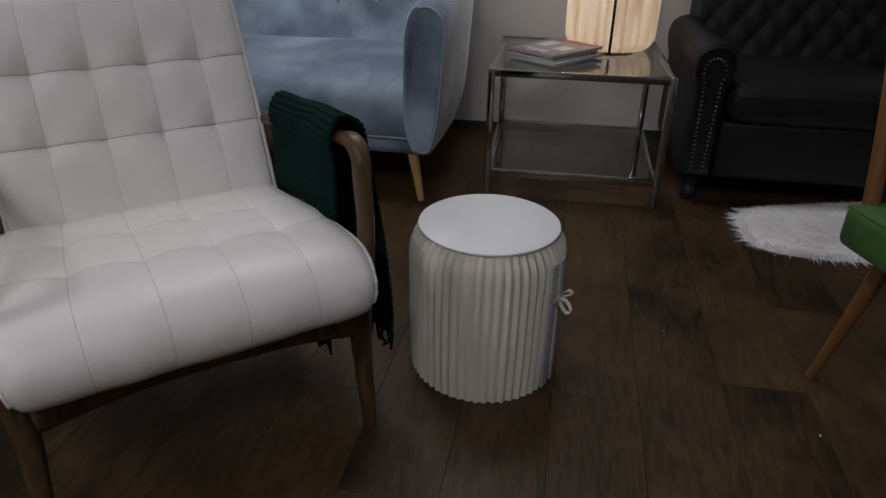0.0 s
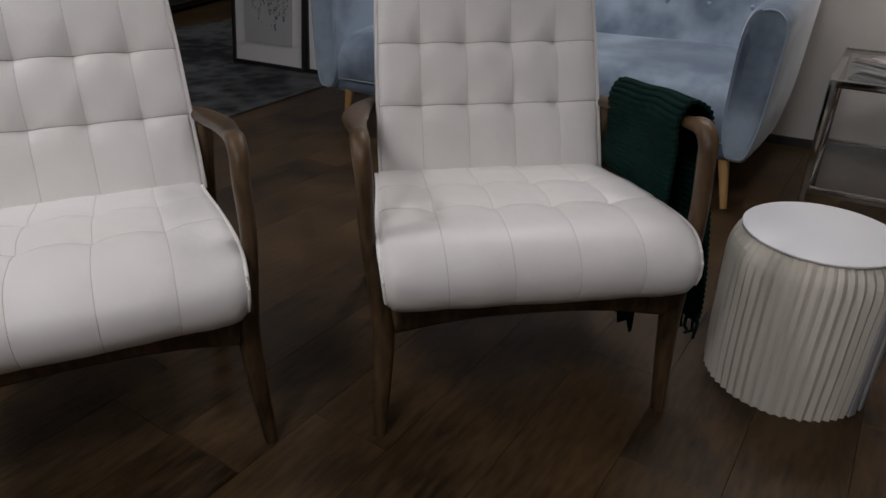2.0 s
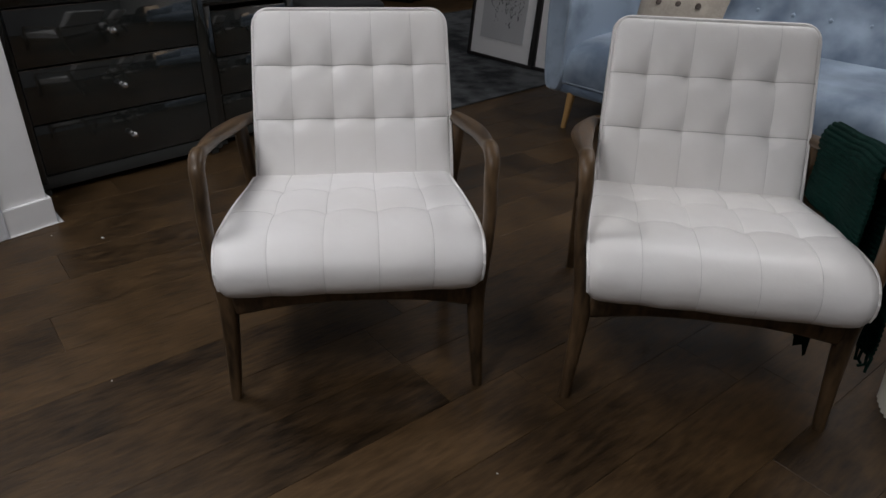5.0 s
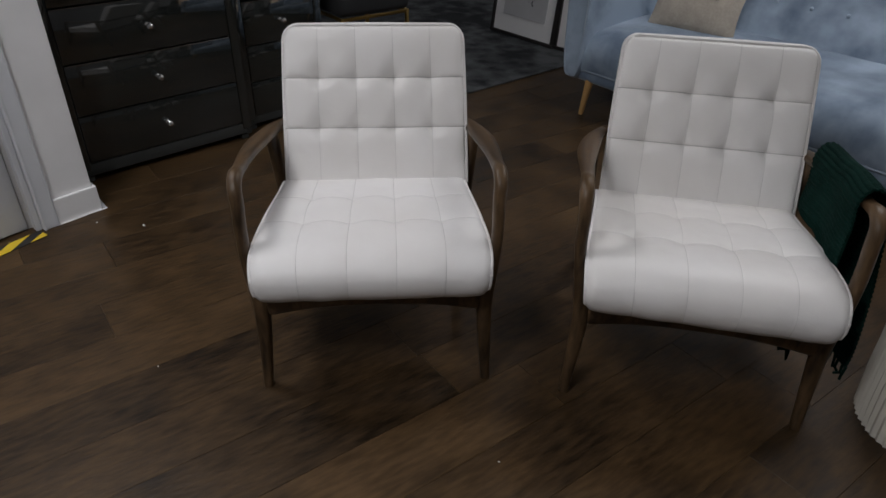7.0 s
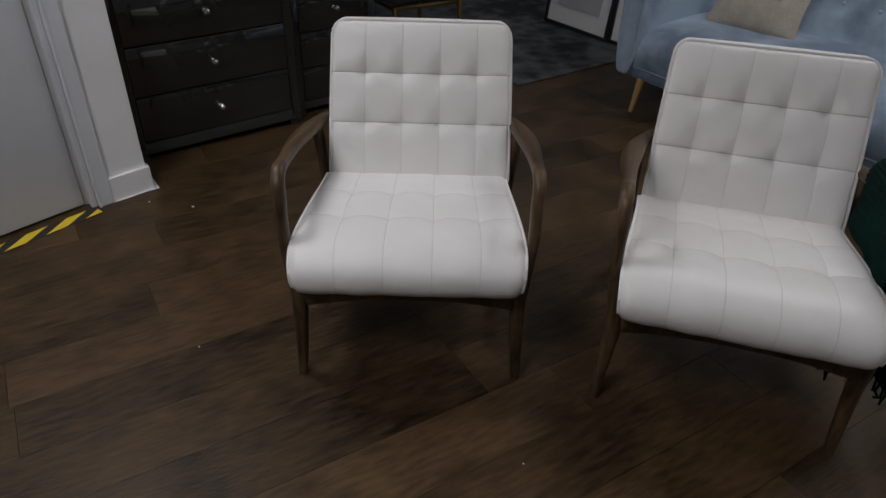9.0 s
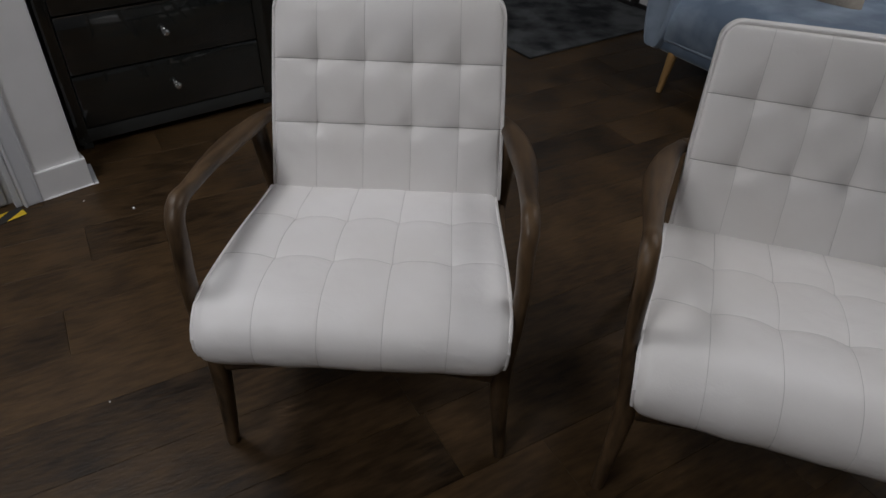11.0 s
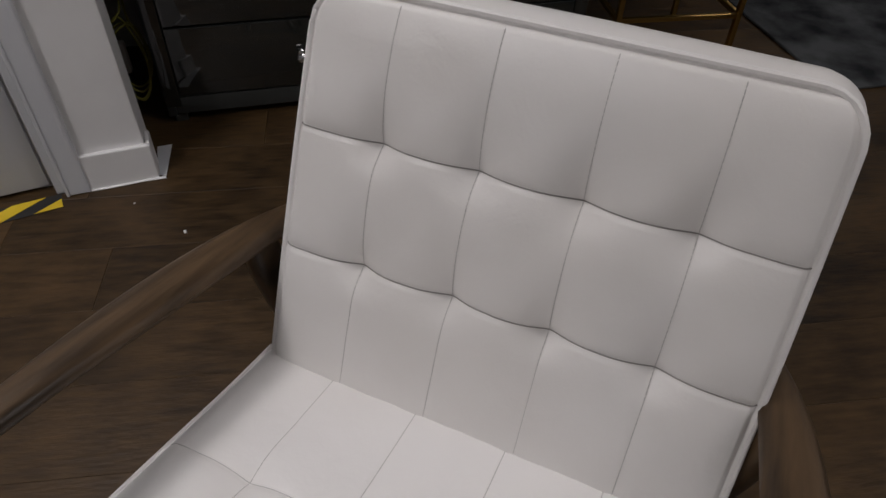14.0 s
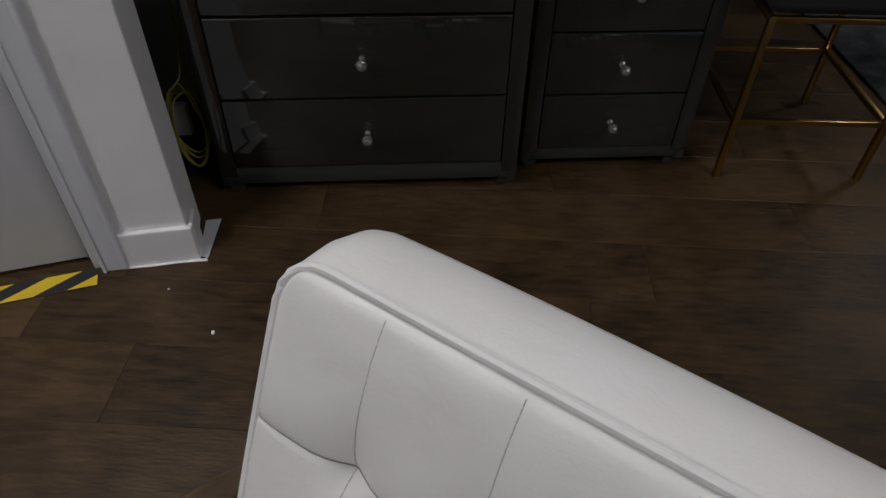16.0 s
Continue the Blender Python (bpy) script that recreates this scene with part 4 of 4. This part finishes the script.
# ---- gold framed stool ----
def gold_stool(m, w, d):
    ob = thing("bar_chair", m, "black upholstered stool on a slim gold metal frame", "stool")
    b = 0.017
    for x in (0, w):
        for y in (0, d):
            part("leg", one_box((x, y, 0.23), (b, b, 0.46), 0.002), GOLD, ob)
    for z in (0.178, 0.452):
        for x, y, sx, sy in ((w / 2, 0, w - b, b * 0.9), (w / 2, d, w - b, b * 0.9), (0, d / 2, b * 0.9, d - b), (w, d / 2, b * 0.9, d - b)):
            part("rail", one_box((x, y, z), (sx, sy, b * 0.9), 0.002), GOLD, ob)
    part("seat", one_box((w / 2, d / 2, 0.515), (w + 0.03, d + 0.03, 0.105), 0.03, 4), BLACK_FABRIC, ob)
    part("backrest", one_box((w / 2, d - 0.02, 0.72), (w + 0.02, 0.06, 0.34), 0.028, 4), BLACK_FABRIC, ob)
    return ob


gold_stool(pose(-2.742, 1.010, 0, rz=96), 0.385, 0.40)


# ---- green throw over the chair's arm ----
def throw(m):
    path = glide([(0.292, 0.395, 0), (0.288, 0.46, 0), (0.287, 0.54, 0), (0.284, 0.590, 0), (0.300, 0.620, 0), (0.322, 0.620, 0), (0.346, 0.595, 0), (0.355, 0.52, 0), (0.355, 0.40, 0), (0.350, 0.30, 0),
                             (0.346, 0.23, 0), (0.344, 0.185, 0)], 40)
    n = 44
    top, under = [], []
    run = 0.0
    for i, p in enumerate(path):
        a, b = path[max(i - 1, 0)], path[min(i + 1, len(path) - 1)]
        t = (b - a).normalized()
        nrm = Vector((t.y, -t.x, 0)) * -1.0
        if i:
            run += (p - path[i - 1]).length
        rt, ru = [], []
        for k in range(n + 1):
            f = k / n
            droop = 0.018 * noise.noise((f * 3.1, run * 2, 4))
            rib = 0.0042 * abs(math.sin(math.pi * (run + 0.35 * droop) / 0.0115)) ** 0.7
            fold = 0.007 * math.sin(f * 9 + run * 3) * min(1, abs(run - 0.26) / 0.15)
            v = 0.100 + 0.350 * f + 0.02 * noise.noise((run * 4, f, 9)) - (0.065 - 0.04 * f) * min(1, max(0, run - 0.33) / 0.34) ** 1.3
            crown = 0.004 * math.sin(math.pi * f) * (1 if p.y > 0.58 else 0.3) - 0.038 * f * (p.y > 0.45) + 0.012 * noise.noise((f * 2.2, 3, 1)) * (p.y > 0.58)
            q = Vector((p.x + 0.008 * min(1, max(0, run - 0.33) / 0.3) * (1 - f), v, p.y + crown)) + Vector((nrm.x, 0, nrm.y)) * (rib + fold + 0.004)
            rt.append(q)
            ru.append(q - Vector((nrm.x, 0, nrm.y)) * 0.006)
        top.append(rt)
        under.append(ru)
    ob = thing("throw_blanket", m, "dark green ribbed knit throw draped over chair arm", "blanket")
    bm = bmesh.new()
    a, b = grid_mesh(bm, top), grid_mesh(bm, under)
    for x, y in ((a[0], b[0]), (a[-1], b[-1]), ([r[0] for r in a], [r[0] for r in b]), ([r[-1] for r in a], [r[-1] for r in b])):
        for k in range(len(x) - 1):
            bm.faces.new((x[k], x[k + 1], y[k + 1], y[k]))
    part("knit_cloth", bm, GREEN_KNIT, ob)
    rnd = random.Random(3)
    bm = bmesh.new()
    for k in range(0, n + 1, 2):
        q = top[-1][k]
        sweep(bm, [q + Vector((0, 0, 0.004)), q + Vector((rnd.uniform(-0.006, 0.004), rnd.uniform(-0.006, 0.006), -0.025)), q + Vector((rnd.uniform(-0.008, 0.006), rnd.uniform(-0.01, 0.01), -0.038))], (0.007, 0.007), (1, 0, 0), 6)
    tagged(part("fringe", bm, GREEN_KNIT, ob), "", "", "", "stuff")
    # the inner end, hanging below the seat
    bm = bmesh.new()
    grid_mesh(bm, [[(0.258 + 0.006 * math.sin(k * 0.9), 0.10 + 0.013 * k, 0.31 - 0.030 * j - (0.012 * (k % 3) if j == 6 else 0)) for k in range(21)] for j in range(7)])
    geom = bmesh.ops.solidify(bm, geom=bm.faces[:], thickness=0.006)
    part("inner_end", bm, GREEN_KNIT, ob)
    return ob


throw(pose(-0.353, 0.866, 0.004, rz=46.5))

# ---- recess beside the drawers ----
loop = [(-0.05, 0.32, 0.80), (-0.055, 0.16, 0.52), (-0.050, 0.06, 0.34)]
rnd = random.Random(17)
for turn_no in range(4):
    wide, high, mid = rnd.uniform(0.034, 0.048), rnd.uniform(0.085, 0.125), rnd.uniform(0.155, 0.19)
    for q in range(8):
        g = math.tau * q / 8
        loop.append((-0.062 - wide * math.sin(g), 0.035 + 0.010 * turn_no + rnd.uniform(-0.004, 0.004), mid + high * math.cos(g)))
loop = glide(loop + [(-0.05, 0.09, 0.30), (-0.045, 0.20, 0.50), (-0.03, 0.32, 0.74)], 5)
ob = thing("power_cable", CHEST, "coiled dull yellow power cable beside the drawers", "cable")
part("cord", tube(loop, 0.0027, 8), CABLE_Y, ob)
ob = tagged(part("socket_box", one_box((0, 0, 0.045), (0.075, 0.03, 0.09), 0.006), WHITE_PAINT), "white plastic socket box in the recess", "socket")
ob.matrix_basis = CHEST @ pose(-0.125, 0.14, 0.10)
ob = tagged(part("socket_riser", one_box((0, 0, 0.05), (0.05, 0.02, 0.10), 0.003), DARK_SKIRT), "dark stand under the socket box", "stand")
ob.matrix_basis = CHEST @ pose(-0.125, 0.14, 0)
bm = bmesh.new()
f = bm.faces.new([bm.verts.new(p) for p in ((0.152, 0.0, 0.001), (0.172, -0.012, 0.001), (0.196, 0.128, 0.001), (0.158, 0.128, 0.001))])
r = bmesh.ops.extrude_face_region(bm, geom=[f])
bmesh.ops.translate(bm, vec=(0, 0, 0.0012), verts=[v for v in r["geom"] if isinstance(v, bmesh.types.BMVert)])
ob = tagged(part("masking_tape", bm, GREY_PAINT, None, "", False), "strip of pale grey tape on the floor by the pillar", "tape")
ob.matrix_basis = PILLAR
bm = bmesh.new()
f = bm.faces.new([bm.verts.new(p) for p in ((-0.055, -0.016, 0.001), (0.04, -0.020, 0.001), (0.11, -0.018, 0.001), (0.172, -0.022, 0.001), (0.17, -0.012, 0.001), (-0.055, -0.010, 0.001))])
r = bmesh.ops.extrude_face_region(bm, geom=[f])
bmesh.ops.translate(bm, vec=(0, 0, 0.0015), verts=[v for v in r["geom"] if isinstance(v, bmesh.types.BMVert)])
ob = tagged(part("sealant_bead", bm, WHITE_PAINT, None, "", False), "uneven white sealant along the pillar skirting", "sealant")
ob.matrix_basis = PILLAR

# ---- far side ----
ob = thing("sideboard", pose(-6.15, 4.10, 0, rz=118), "dark sideboard with bright metal drawer edges", "sideboard")
part("body", one_box((0, 0.24, 0.36), (1.7, 0.46, 0.66), 0.004), BLACK_WOOD, ob)
for zz in (0.08, 0.20, 0.33, 0.46, 0.60):
    part("metal_edge", one_box((0, 0.004, zz), (1.7, 0.016, 0.014), 0.003), CHROME, ob)
for x in (-0.8, 0.8):
    part("foot", one_box((x, 0.24, 0.02), (0.05, 0.4, 0.04), 0.003), BLACK_WOOD, ob)

rnd = random.Random(8)
for x, y, sz in ((-2.011, -0.146, 0.010), (-2.118, -0.292, 0.005), (-1.193, -0.265, 0.004), (-1.745, 0.153, 0.004), (0.443, 1.621, 0.004), (0.753, 1.316, 0.005), (-0.442, 0.362, 0.004)):
    bm = one_box((0, 0, 0.0016), (sz, sz * 0.6, 0.0024), 0.0006, 1)
    for v in bm.verts:
        v.co += Vector((rnd.uniform(-1, 1), rnd.uniform(-1, 1), 0)) * sz * 0.12
    ob = tagged(part("paper_scrap", bm, DEBRIS), "tiny white paper scrap lying on the floor", "litter", "paper scraps")
    ob.matrix_basis = pose(x, y, 0, rz=rnd.uniform(0, 180))

# ---- floor planks ----
PLANK_W, PLANK_L, TURN = 0.190, 1.22, 4.6
bm = one_box((0, 0, -0.003), (PLANK_W - 0.0006, PLANK_L - 0.0006, 0.006), 0.0007, 1)
me = bpy.data.meshes.new("plank")
bm.to_mesh(me)
bm.free()
me.materials.append(PLANK)
turn = pose(0, 0, 0, rz=TURN)
rnd = random.Random(21)
for i in range(-40, 14):
    off = rnd.uniform(0, PLANK_L)
    for j in range(-4, 7):
        p = turn @ Vector((0.352 + 0.14 + PLANK_W * (i + 0.5), off + PLANK_L * j, 0))
        if not (ROOM_X[0] + 0.15 < p.x < ROOM_X[1] - 0.15 and ROOM_Y[0] + 0.55 < p.y < ROOM_Y[1] - 0.55):
            continue
        if p.y < -1.9 and p.x < -3:
            continue
        ob = new("plank", me)
        ob.parent = floor
        ob.matrix_basis = Matrix.Translation(p) @ turn @ pose(0, 0, 0, rz=180 * rnd.randint(0, 1))
